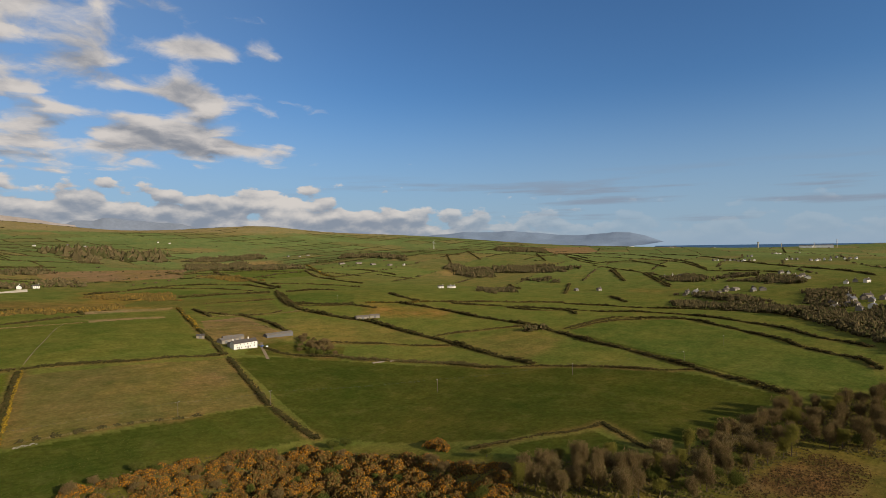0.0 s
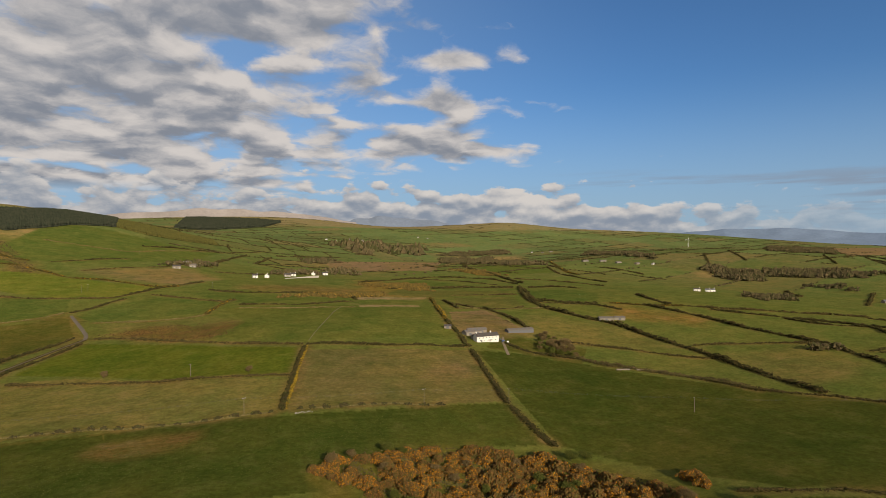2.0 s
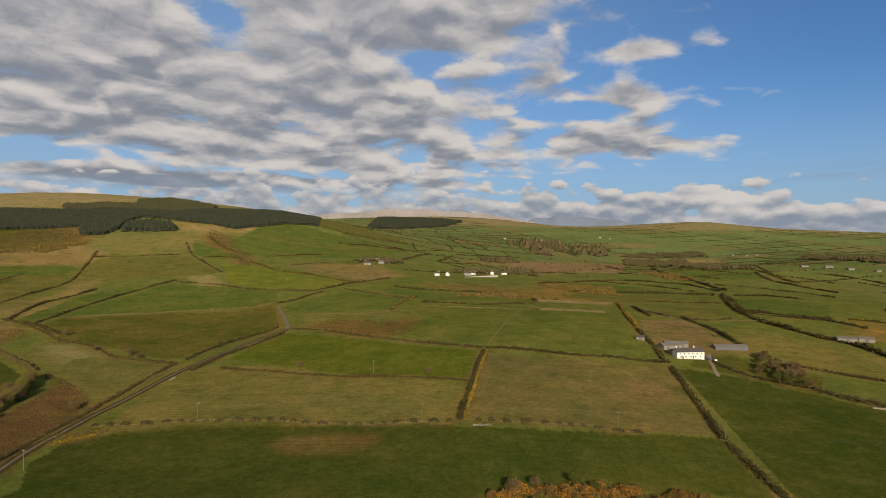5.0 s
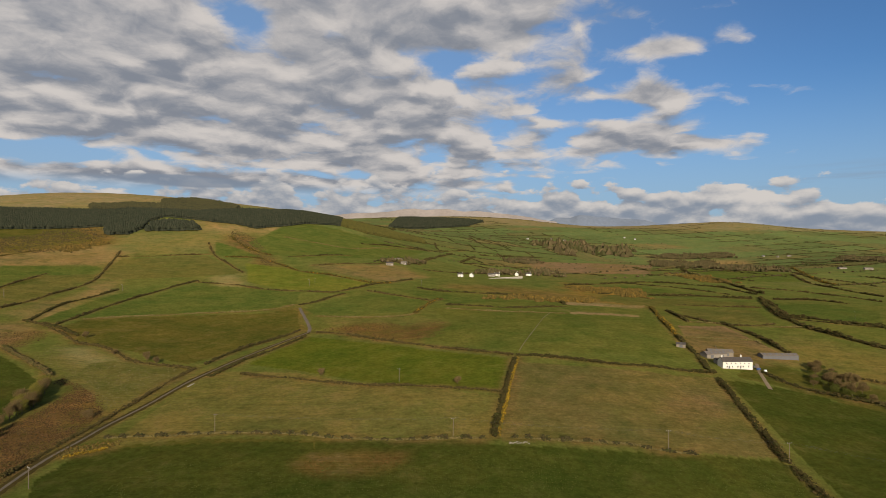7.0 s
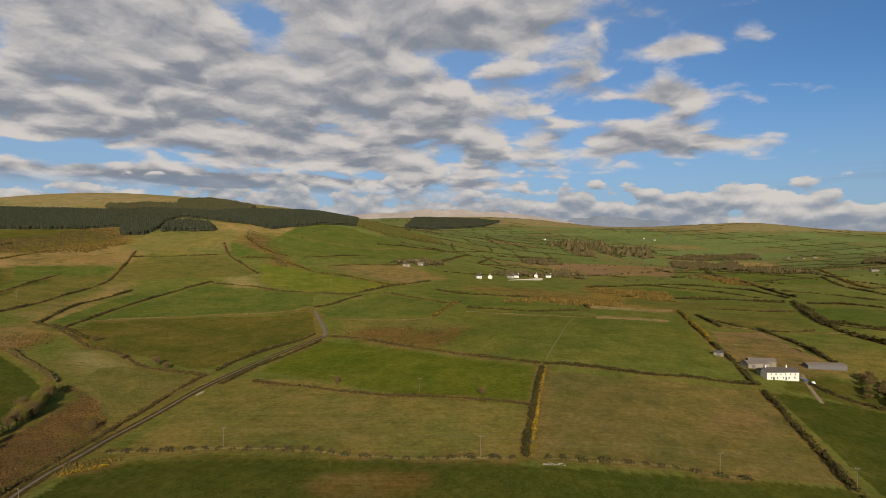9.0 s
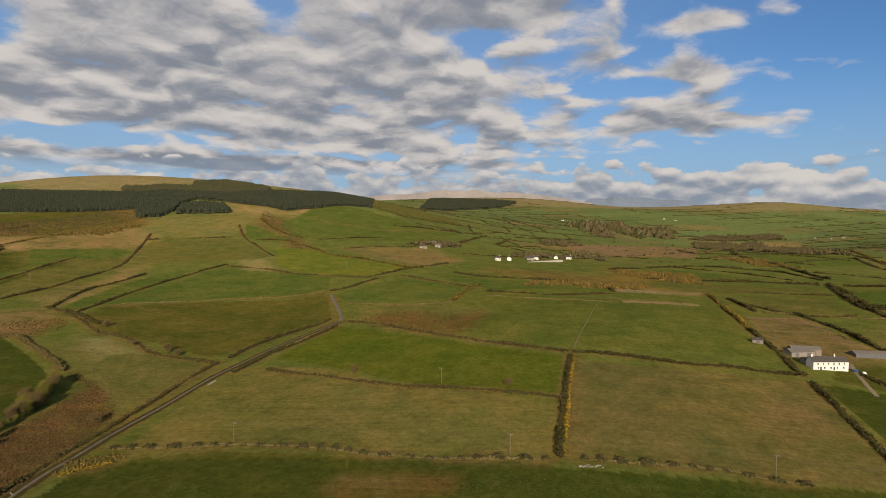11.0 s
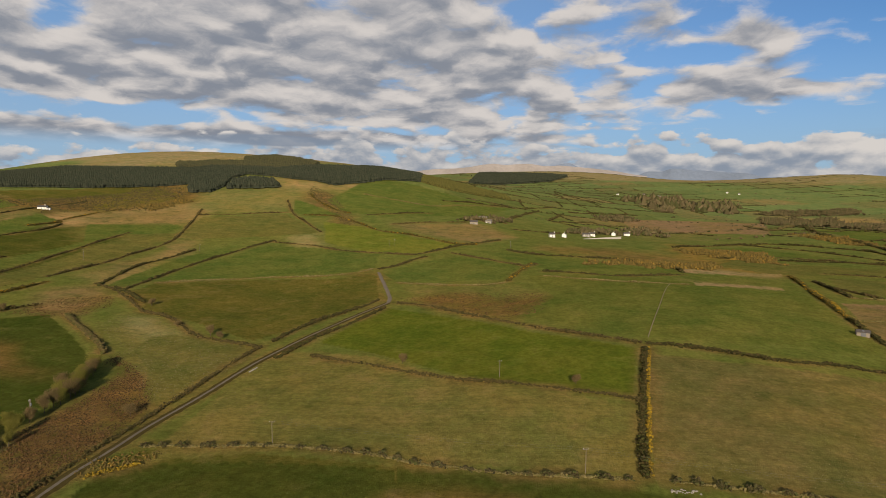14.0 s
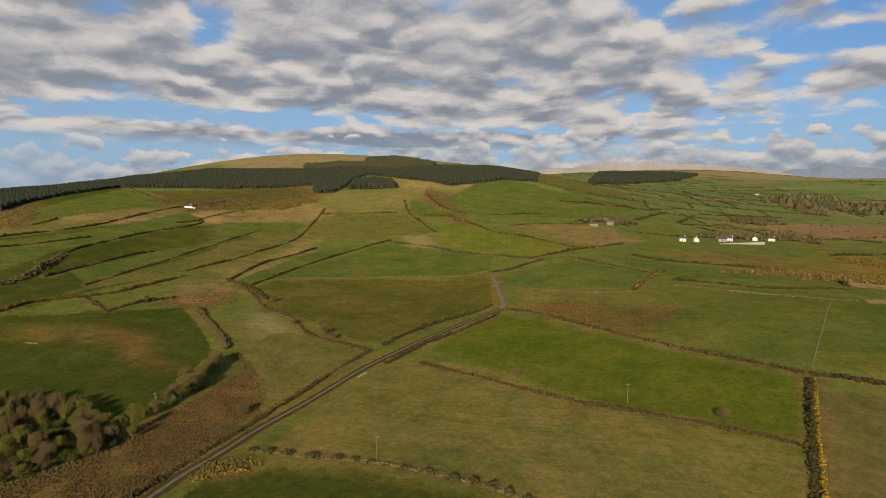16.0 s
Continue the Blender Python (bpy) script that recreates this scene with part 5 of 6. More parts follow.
def far_wood(rim, gap, seed, tall, mat=None, label="distant leafless brown woodland"):
    """Woodland far off: crowns of several lumps on short stems, in one mesh."""
    rng = np.random.default_rng(seed)
    p = scatter(rim, gap, seed)
    p = p[np.sin(p[:, 0] / 37 + 1.8 * np.sin(p[:, 1] / 51)) + np.sin(p[:, 1] / 29 + 1.5 * np.sin(p[:, 0] / 43)) > rng.uniform(-2.0, 0.6, len(p))]
    p = np.repeat(p + rng.normal(0, gap * 0.8, p.shape), 16, 0)
    n = len(p)
    q = p + rng.normal(0, gap * 0.40, (n, 2))
    s = gap * rng.uniform(0.14, 0.36, n)
    z = lie(q[:, 0], q[:, 1])
    c = np.column_stack([q, z + tall * (0.65 + 0.45 * np.sin(q[:, 0] / 23) * np.sin(q[:, 1] / 19)) * rng.uniform(0.1, 0.95, n)])
    v, f = clumps(rng, c, np.column_stack([s, s, s * rng.uniform(0.8, 1.5, n)]), 0.5, coarse=True)
    return tagged(new("woodland", sheet("woodland", v, f, mat or FAR_WOOD, False)), label, "woodland", kind="stuff")


for seed, (gap, tall, rim) in enumerate((   # low ones are gorse scrub
    (10, 9, [(1330, 1890), (1210, 1322), (1278, 1415), (1565, 2140)]),
    (10, 9, [(1171, 1098), (1064, 909), (1119, 869), (1224, 967), (1225, 1127)]),
    (10, 9, [(1174, 915), (1217, 842), (1257, 708), (1350, 765), (1334, 868), (1286, 997)]),
    (6.5, 7, [(1078, 738), (1054, 634), (1133, 711)]),
    (6.5, 7, [(1092, 324), (1100, 239), (1037, 171), (1054, 143), (1190, 225), (1231, 318)]),
    (5, 6, [(778, 99), (728, 46), (927, 78), (923, 124)]),
    (5, 6, [(745, 236), (716, 156), (679, 78), (554, -3), (501, -35), (581, -29), (611, 0), (701, 42), (743, 103), (808, 262)]),
    (10, 9, [(818, 2260), (1201, 2289), (1247, 2425), (964, 2394)]),
    (10, 9, [(736, 1908), (1001, 2033), (1054, 2196), (809, 2160)]),
    (6.5, 7, [(737, 570), (794, 552), (899, 649), (814, 651)]),
    (5, 6, [(467, 276), (485, 275), (498, 284), (479, 292)]),
    (6.5, 7, [(1111, 408), (1092, 324), (1188, 370), (1187, 441)]),
    (10, 9, [(1635, 1285), (1749, 1157), (2843, 1922), (2779, 2228)]),
    (6.5, 1.5, [(230, 882), (305, 839), (345, 978), (217, 983)]),
    (6.5, 1.5, [(507, 1257), (509, 1096), (560, 1027), (558, 1177)]),
    (10, 9, [(721, 1938), (695, 1325), (824, 1316), (1003, 1912)]),
    (6.5, 1.5, [(-686, 987), (-669, 1089), (-645, 1069), (-654, 970)]),
    (5, 6, [(683, 39), (619, 1), (581, -29), (687, -22), (738, 15)]),
    (5, 6, [(920, 327), (804, 184), (798, 129), (919, 254)]),
    (6.5, 1.5, [(51, 740), (165, 739), (197, 742), (222, 817), (129, 794)]),
    (10, 9, [(174, 1536), (247, 1557), (284, 1693), (187, 1632)]),
    (13, 6, [(-120, 1084), (-56, 1132), (-57, 1221), (-119, 1131)]),
    (13, 6, [(81, 1118), (211, 1248), (242, 1179), (267, 1373), (94, 1215)]),
    (46, 6, [(367, 2054), (739, 2301), (838, 2530), (505, 2537)]),
)):
    if tall < 3.0:
        far_wood(rim, gap, 80 + seed, tall, SCRUB_GORSE, "low brown scrub flecked with gorse")
    else:
        far_wood(rim, gap, 80 + seed, tall)


def loose_bushes():
    """Small bushes and trees dotted along the far field edges, in one mesh."""
    rng = np.random.default_rng(99)
    a, r = np.radians(rng.uniform(-6, 88, 1700)), np.exp(rng.uniform(math.log(1250), math.log(4300), 1700))
    x, y = r * np.sin(a), r * np.cos(a)
    u, v = 0.94 * x + 0.34 * y, -0.34 * x + 0.94 * y
    # draw each one to the nearest strip edge
    row = v / 145 + 0.35 * np.sin(u / 310)
    v = v + (np.round(row) - row) * 145 * 0.96
    x, y = 0.94 * u - 0.34 * v, 0.34 * u + 0.94 * v
    s = rng.uniform(1.0, 2.8, len(x))
    c = np.column_stack([x, y, lie(x, y) + s * 0.5])
    m, f = clumps(rng, c, np.column_stack([s * 1.3, s * 1.3, s]), 0.5)
    tagged(new("scattered_bushes", sheet("scattered_bushes", m, f, FAR_WOOD, False)), "scattered bushes along distant field edges", "bushes", kind="stuff")
    # the hedge lines between the far parcels
    lines = []
    for k in range(3, 34):
        uu = np.arange(-3200, 4300, 3.2)
        vv = (k - 0.35 * np.sin(uu / 310)) * 145
        lines.append(np.column_stack([0.94 * uu - 0.34 * vv, 0.34 * uu + 0.94 * vv]))
    for k in range(-16, 22):
        vv = np.arange(400, 4400, 3.2)
        row = np.floor(vv / 145)
        uu = (k - 0.37 * (row % 3) - 0.25 * np.sin(vv / 170)) * 210
        lines.append(np.column_stack([0.94 * uu - 0.34 * vv, 0.34 * uu + 0.94 * vv]))
    p = np.concatenate(lines)
    d, b = np.hypot(*p.T), np.degrees(np.arctan2(p[:, 0], p[:, 1]))
    keep = (d > np.where(b > 25, 1250, 1300)) & (d < 4300) & (b > -8) & (b < 86)
    keep &= np.sin(p[:, 0] / 190 + 1.7 * np.sin(p[:, 1] / 230)) > -0.25
    for colour, rim in LANDS:
        if colour in (EARTH, TAN, MOOR):
            keep &= ~inside(rim, p[:, 0], p[:, 1])
    p = p[keep][rng.random(keep.sum()) < 0.8]
    p = p + rng.normal(0, 0.8, p.shape)
    s = rng.uniform(1.2, 2.4, len(p))
    c = np.column_stack([p, lie(p[:, 0], p[:, 1]) + s * 0.4])
    m, f = clumps(rng, c, np.column_stack([s * 1.5, s * 1.5, s * 0.9]), 0.4, coarse=True)
    tagged(new("far_hedges", sheet("far_hedges", m, f, LEAF["dense"], False)), "thin dark hedges between distant fields", "hedges", kind="stuff")


loose_bushes()

# ---- buildings ----
def box_mesh(name, size, at, mat, bevel=0.0):
    bm = bmesh.new()
    bmesh.ops.create_cube(bm, size=1.0, matrix=Matrix.Translation(at) @ Matrix.Diagonal((*size, 1)))
    if bevel:
        bmesh.ops.bevel(bm, geom=bm.edges[:], offset=bevel, segments=1, affect="EDGES")
    mesh = bpy.data.meshes.new(name)
    bm.to_mesh(mesh)
    bm.free()
    mesh.materials.append(mat)
    return mesh


def gable_wall(name, w, d, h, ridge, mat):
    """A closed wall body with gables at both ends; the long side lies along x, the base reaches into the soil."""
    low = -1.2
    v = [(sx * w / 2, sy * d / 2, z) for z in (low, h) for sx, sy in ((-1, -1), (1, -1), (1, 1), (-1, 1))]
    v += [(-w / 2, 0, h + ridge), (w / 2, 0, h + ridge)]
    f = [(0, 1, 5, 4), (2, 3, 7, 6), (1, 2, 6, 9, 5), (3, 0, 4, 8, 7), (4, 5, 9, 8), (6, 7, 8, 9), (3, 2, 1, 0)]
    mesh = bpy.data.meshes.new(name)
    mesh.from_pydata(v, [], f)
    mesh.materials.append(mat)
    return mesh


def gable_roof(name, w, d, h, ridge, mat, over=0.35, thick=0.18):
    """Two thick roof slopes with eaves and verges."""
    bm = bmesh.new()
    for side in (-1, 1):
        run = d / 2 + over
        drop = ridge * run / (d / 2)
        pts = []
        for x in (-w / 2 - over, w / 2 + over):
            for y, z in ((0, h + ridge + 0.02), (side * run, h + ridge - drop + 0.02), (side * run, h + ridge - drop + thick), (0, h + ridge + thick)):
                pts.append(bm.verts.new((x, y, z)))
        for quad in ((0, 1, 2, 3), (7, 6, 5, 4), (0, 4, 5, 1), (1, 5, 6, 2), (2, 6, 7, 3), (3, 7, 4, 0)):
            bm.faces.new([pts[q] for q in quad])
    bmesh.ops.recalc_face_normals(bm, faces=bm.faces)
    mesh = bpy.data.meshes.new(name)
    bm.to_mesh(mesh)
    bm.free()
    mesh.materials.append(mat)
    return mesh


def window(root, x, y, z, w, h, turn=0):
    """A window with frame, glass and sill, standing 4 cm proud of a wall that faces -y (or is turned)."""
    frame_ob = part("window", box_mesh("window", (w + 0.24, 0.10, h + 0.24), (0, 0, 0), WHITE_PAINT), root)
    frame_ob.matrix_basis = pose(x, y, z, 0, 0, turn)
    part("pane", box_mesh("pane", (w, 0.06, h), (0, -0.045, 0), GLASS), frame_ob)
    part("sill", box_mesh("sill", (w + 0.4, 0.22, 0.1), (0, -0.09, -h / 2 - 0.13), CONCRETE), frame_ob)


def house(name, x, y, turn, w, d, h, ridge, wall, roof, label, rows=(), chimneys=(), doors=(), category="house", gable=False, group="", dz=0.0):
    """A gabled building. rows: (height, count, width, tall) of windows on the long front."""
    root = tagged(new(name), label, category, group)
    part("wall", gable_wall("wall", w, d, h, ridge, wall), root)
    part("roof", gable_roof("roof", w, d, h, ridge, roof), root)
    for z, count, ww, wh in rows:
        for k in range(count):
            wx = (k + 0.5) / count * w * 0.9 - w * 0.45
            if not any(abs(wx - q) < 1.0 and z < 2.2 for q in doors):
                window(root, wx, -d / 2 - 0.04, z, ww, wh)
    if gable:
        window(root, w / 2 + 0.04, 0, h * 0.6, 0.9, 1.1, 90)
    for q in doors:
        part("door", box_mesh("door", (1.1, 0.12, 2.05), (q, -d / 2 - 0.05, 1.02), DOOR_PAINT, 0.02), root)
    for q in chimneys:
        stack = part("chimney", box_mesh("chimney", (0.9, 0.7, 1.9), (q, 0, h + ridge + 0.55), wall, 0.03), root)
        for k in (-0.2, 0.2):
            part("chimney_pot", sheet("chimney_pot", *tube([(q + k, 0, h + ridge + 1.45), (q + k, 0, h + ridge + 1.95)], [0.14, 0.11], 8), CONCRETE), stack)
    root.matrix_basis = pose(x, y, float(lie(x, y)) + dz, 0, 0, turn)
    return root


def shed(x, y, turn, w, d, h, ridge, roof, label, wall=None, bays=4, group=""):
    """A farm shed: walls, sheet roof, rooflights and an open or doored front."""
    root = house("barn", x, y, turn, w, d, h, ridge, wall or STONE, roof, label, category="barn", group=group)
    slope = math.degrees(math.atan2(ridge, d / 2))
    for k in range(bays):
        light = part("rooflight", box_mesh("rooflight", (1.1, d * 0.3, 0.06), (0, 0, 0), DARK_SHEET), root)
        light.matrix_basis = pose((k + 0.5) / bays * w - w / 2, -d * 0.25, h + ridge * 0.5 + 0.24, slope, 0, 0)
    for k in range(max(1, bays // 2)):
        part("door", box_mesh("door", (2.6, 0.12, min(2.6, h - 0.3)), ((k + 0.5) / max(1, bays // 2) * w - w / 2, -d / 2 - 0.07, min(2.6, h - 0.3) / 2), DARK_SHEET), root)
    return root


# the white farmhouse and its yard
(hx0, hy0), (hx1, hy1) = [(208, 411), (231, 413)]
fx, fy, fturn = (hx0 + hx1) / 2, (hy0 + hy1) / 2 + 3.6, math.degrees(math.atan2(hy1 - hy0, hx1 - hx0))
house("farmhouse", fx, fy, fturn, math.hypot(hx1 - hx0, hy1 - hy0), 7.2, 5.2, 2.6, WHITEWASH, SLATE,
      "long whitewashed farmhouse with a dark slate roof", ((3.9, 6, 0.9, 1.0), (1.5, 5, 1.0, 1.2)), (-10.5, 4.5), (-6.6, 2.2), "farmhouse", True)
(bx0, by0), (bx1, by1), _ = [(204, 435), (228, 443), (213, 453)]
shed((bx0 + bx1) / 2, (by0 + by1) / 2 + 2, math.degrees(math.atan2(by1 - by0, bx1 - bx0)) - 6, 18, 8, 3.2, 1.8, SHEET_ROOF, "weathered grey barn with a pale sheet roof", GREY_RENDER, 5)
shed((bx0 + bx1) / 2 + 9, (by0 + by1) / 2 + 11, -8, 19, 7, 3.2, 1.8, SHEET_ROOF, "long stone barn with a weathered pale roof", STONE, 4)
shed((bx0 + bx1) / 2 - 16, (by0 + by1) / 2 + 26, -20, 7, 5, 2.6, 1.2, SLATE, "small dark stone byre at a hedge", STONE, 1)
house("outhouse", fx - 8, fy + 7.5, fturn, 6, 5, 2.8, 1.6, GREY_RENDER, SLATE, "low grey outhouse against the farmhouse", ((1.5, 1, 0.8, 0.8),), (), (1.5,), "outhouse")
house("outhouse", fx + 14, fy + 9, fturn, 6, 4.5, 2.6, 1.5, STONE, SLATE, "small stone outhouse with a slate roof", (), (), (0.5,), "outhouse")
(cx0, cy0), (cx1, cy1) = [(260, 450), (287, 451)]
shed((cx0 + cx1) / 2 + 1, (cy0 + cy1) / 2 + 3, math.degrees(math.atan2(cy1 - cy0, cx1 - cx0)) - 2, 29, 8, 2.6, 1.5, SHEET_ROOF, "long low shed with a pale corrugated roof", DARK_SHEET, 6)


def car(x, y, turn, paint, label):
    root = tagged(new("car"), label, "car", "cars at the farm")
    bm = bmesh.new()
    bmesh.ops.create_cube(bm, size=1.0, matrix=Matrix.Translation((0, 0, 0.62)) @ Matrix.Diagonal((4.1, 1.7, 0.62, 1)))
    cab = bmesh.ops.create_cube(bm, size=1.0, matrix=Matrix.Translation((-0.2, 0, 1.16)) @ Matrix.Diagonal((2.3, 1.5, 0.5, 1)))["verts"]
    for v in cab:
        if v.co.z > 1.2:
            v.co.x *= 0.78
    bmesh.ops.bevel(bm, geom=bm.edges[:], offset=0.08, segments=2, affect="EDGES")
    mesh = bpy.data.meshes.new("body")
    bm.to_mesh(mesh)
    bm.free()
    mesh.materials.append(paint)
    part("body", mesh, root)
    part("windscreen", box_mesh("windscreen", (0.06, 1.3, 0.36), (0.86, 0, 1.15), GLASS), root)
    for wx in (-1.3, 1.3):
        for wy in (-0.82, 0.82):
            part("wheel", sheet("wheel", *tube([(wx, wy - 0.1, 0.32), (wx, wy + 0.1, 0.32)], [0.32, 0.32], 12), RUBBER), root)
    root.matrix_basis = pose(x, y, float(lie(x, y)) + 0.15, 0, 0, turn)


car(fx + 17, fy - 1.5, 35, BLUE_PAINT, "blue hatchback parked by the farmhouse")
car(fx + 20, fy - 5, 70, WHITE_PAINT, "white van-like car parked in the yard")
car(fx + 16, fy + 4, 100, DARK_SHEET, "dark car parked behind the farmhouse")

# the second farm, with a long pale yard wall
for n, (x, y) in enumerate([(157, 1177), (185, 1200), (95, 1084), (109, 1113), (32, 1012), (54, 1037)]):
    w = (16, 11, 13, 10, 9, 12)[n]
    house("cottage", x, y, (78, 8, 4, -6, 12, 80)[n], w, 7, 4.6, 2.6, WHITEWASH if n != 2 else GREY_RENDER, SLATE, "white farm cottage with a slate roof" if n != 2 else "grey farm building with a slate roof",
          ((3.6, 3, 0.9, 1.0), (1.4, 3, 0.9, 1.1)), (w / 2 - 0.6,), (0.0,), "cottage", True, "second farm")
(ax0, ay0), (ax1, ay1) = [(86, 1038), (160, 1113)]
yard_wall = new("yard_wall", box_mesh("yard_wall", (math.hypot(ax1 - ax0, ay1 - ay0), 0.5, 4.4), (0, 0, 0), CONCRETE, 0.03))
yard_wall.matrix_basis = pose((ax0 + ax1) / 2, (ay0 + ay1) / 2, float(lie((ax0 + ax1) / 2, (ay0 + ay1) / 2)) + 0.3, 0, 0, math.degrees(math.atan2(ay1 - ay0, ax1 - ax0)))
tagged(yard_wall, "long pale concrete wall below the farm", "wall")

# the grey farm and the lone white bungalow on the hill
for n, (x, y) in enumerate([(-102, 1066), (-78, 1113), (-92, 1147)]):
    house("farm_building", x, y, (5, -10, 20)[n], (14, 11, 16)[n], 8, 4.2, 2.4, (STONE, GREY_RENDER, STONE)[n], (SLATE, SHEET_ROOF, SHEET_ROOF)[n],
          "grey stone farm building among bare trees", ((1.6, 3, 0.9, 1.0),), (), (0.0,), "farm building", False, "hill farm")
(ux, uy), _ = [(-779, 876), (-773, 883)]
house("bungalow", ux, uy, 20, 13, 7, 3.2, 2.4, WHITEWASH, SLATE, "lone white bungalow on the hillside", ((1.5, 3, 1.1, 1.1),), (3.5,), (0.0,), "bungalow", True)
house("outhouse", ux + 9, uy + 2, 20, 5, 4, 2.4, 1.2, WHITEWASH, SLATE, "small white outhouse beside the bungalow", (), (), (0.0,), "outhouse")


def far_house(n, x, y, white=True, long=False):
    rng = random.Random(n)
    w, d = (rng.uniform(15, 22), 9) if long else (rng.uniform(6.5, 10.5), rng.uniform(5, 6.5))
    wall = WHITEWASH if white else rng.choice((GREY_RENDER, STONE, GREY_RENDER))
    roof = rng.choice((SLATE, SLATE, DARK_SHEET)) if not long else SHEET_ROOF
    label = ("white rendered village house with a slate roof" if white else "grey village house with a slate roof") if not long else "long pale farm shed in the distance"
    house("house" if not long else "barn", x, y, rng.uniform(-35, 35), w, d, rng.uniform(2.8, 4.0) if not long else 3.2, 2.0, wall, roof, label,
          ((1.4, 3, 0.9, 1.1),) if not long else (), (w / 2 - 0.7,) if not long else (), (0.0,), "house" if not long else "barn", False, "village houses")


for n, (x, y) in enumerate([(395, 2605), (428, 2529), (525, 2697), (558, 2708), (582, 2674), (601, 2622), (635, 2633), (633, 2419), (666, 2467), (599, 2401), (679, 2438), (931, 2855), (972, 2818), (756, 2414)]):
    far_house(n, x, y, n not in (2, 3, 5))
    if n in (7, 8, 9, 10, 5):
        far_house(n + 100, x + 22, y + 9, n != 5)
        far_house(n + 200, x - 20, y + 16, n in (7, 8))
for n, (x, y) in enumerate([(936, 462), (918, 500), (913, 278), (920, 267), (910, 240), (964, 234), (953, 190), (739, 26), (808, 43), (753, 50), (804, 24)]):
    far_house(n + 300, x, y, n in (2, 7), n in (5, 6))
    if n > 1:
        far_house(n + 1300, x + 14, y + 17, n in (3, 8))
        far_house(n + 2300, x - 16, y + 9, n == 9)
for n, (x, y) in enumerate([(1771, 535), (1777, 489), (1721, 449), (1778, 436), (2213, 569), (2526, 556), (2894, 568), (1867, 349), (1767, 280), (1806, 256), (1993, 275), (1886, 211), (1133, 168), (1171, 184), (1238, 222), (1020, 69), (3311, 1641), (3382, 1600), (3284, 1304), (3303, 1295), (3591, 1171), (1187, 417), (1168, 391)]):
    far_house(n + 400, x, y, n % 3 != 1, n in (5, 12))
    far_house(n + 1400, x + 12, y + 16, n % 4 == 1)
    if n % 2:
        far_house(n + 2400, x - 9, y + 24, n % 4 == 3)
for n, (x, y) in enumerate([(1028, 1432), (1068, 1395), (1069, 1322), (1095, 1270), (1125, 1238)]):
    far_house(n + 500, x, y, n == 4, n < 4)
for n, (x, y) in enumerate([(760, 707), (780, 703), (789, 701)]):
    far_house(n + 600, x, y, True)
for n, (x, y) in enumerate([(1419, 2281), (1325, 2300), (1363, 2263)]):
    far_house(n + 700, x, y, False, n == 0)
(sx, sy), _ = [(400, 480), (413, 481)]
shed(sx, sy, -20, 16, 9, 3.0, 1.4, SHEET_ROOF, "cluster of low grey field sheds", GREY_RENDER, 3)
shed(sx + 17, sy - 3, -30, 12, 7, 2.8, 1.4, SHEET_ROOF, "low grey field shed", GREY_RENDER, 2)
for x, y in [(295, 315), (310, 309)]:
    ramp = new("silage_clamp", box_mesh("silage_clamp", (11, 1.2, 1.1), (0, 0, 0.4), STONE, 0.1))
    ramp.matrix_basis = pose(x, y, float(lie(x, y)), 0, 0, -18)
    tagged(ramp, "low pale concrete trough wall at a hedge", "trough")


def stone_pile(line, seed, label):
    """A heap of pale stones, each a piece of its own."""
    rng = np.random.default_rng(seed)
    root = tagged(new("stone_pile"), label, "stone pile")
    at = resample(line, 0.5)
    meshes = [sheet("stone", *clumps(rng, [(0, 0, 0)], [(0.36, 0.30, 0.24)], 0.45), WRAP, False) for _ in range(6)]
    for n, (x, y) in enumerate(np.repeat(at, 2, 0)):
        px, py = x + rng.normal(0, 0.35), y + rng.normal(0, 0.5)
        ob = part("stone", meshes[n % 6], root)
        s = rng.uniform(0.6, 1.3)
        ob.matrix_basis = pose(px, py, float(lie(px, py)) + 0.1 + 0.13 * (n % 3), 0, 0, rng.uniform(0, 360)) @ Matrix.Diagonal((s, s, s, 1))


stone_pile([(33, 267), (42, 268)], 5, "row of pale bleached stones by a gateway")
(rx, ry), = [(-382, 337)]
stone_pile([(rx - 3, ry - 1), (rx + 3, ry + 1)], 6, "heap of rubble lying in a green field")
stone_pile([(-169, 369), (-168, 376)], 7, "loose pale stones beside the lane")


# ---- poles and wires ----
def pole(x, y, tall, turn, double=False):
    root = tagged(new("power_pole"), "weathered wooden power pole with a crossarm" if not double else "twin wooden power pole with a transformer", "power pole", "overhead line")
    part("post", sheet("post", *tube([(0, 0, -0.8), (0, 0, tall * 0.5), (0, 0, tall)], [0.16, 0.13, 0.11], 8), POLE_WOOD), root)
    if double:
        part("post", sheet("post", *tube([(1.6, 0, -0.8), (1.6, 0, tall * 0.5), (1.6, 0, tall)], [0.16, 0.13, 0.11], 8), POLE_WOOD), root)
        part("transformer", box_mesh("transformer", (0.9, 0.7, 1.1), (0.8, -0.1, tall * 0.72), METAL, 0.06), root)
    arm = part("crossarm", box_mesh("crossarm", (2.2, 0.12, 0.14), (0, 0.12, tall - 0.25), POLE_WOOD), root)
    for q in (-0.95, 0, 0.95):
        part("insulator", sheet("insulator", *tube([(q, 0.12, tall - 0.18), (q, 0.12, tall + 0.12)], [0.06, 0.04], 6), WHITE_PAINT), arm)
    root.matrix_basis = pose(x, y, float(lie(x, y)), 0, 0, turn)
    return root


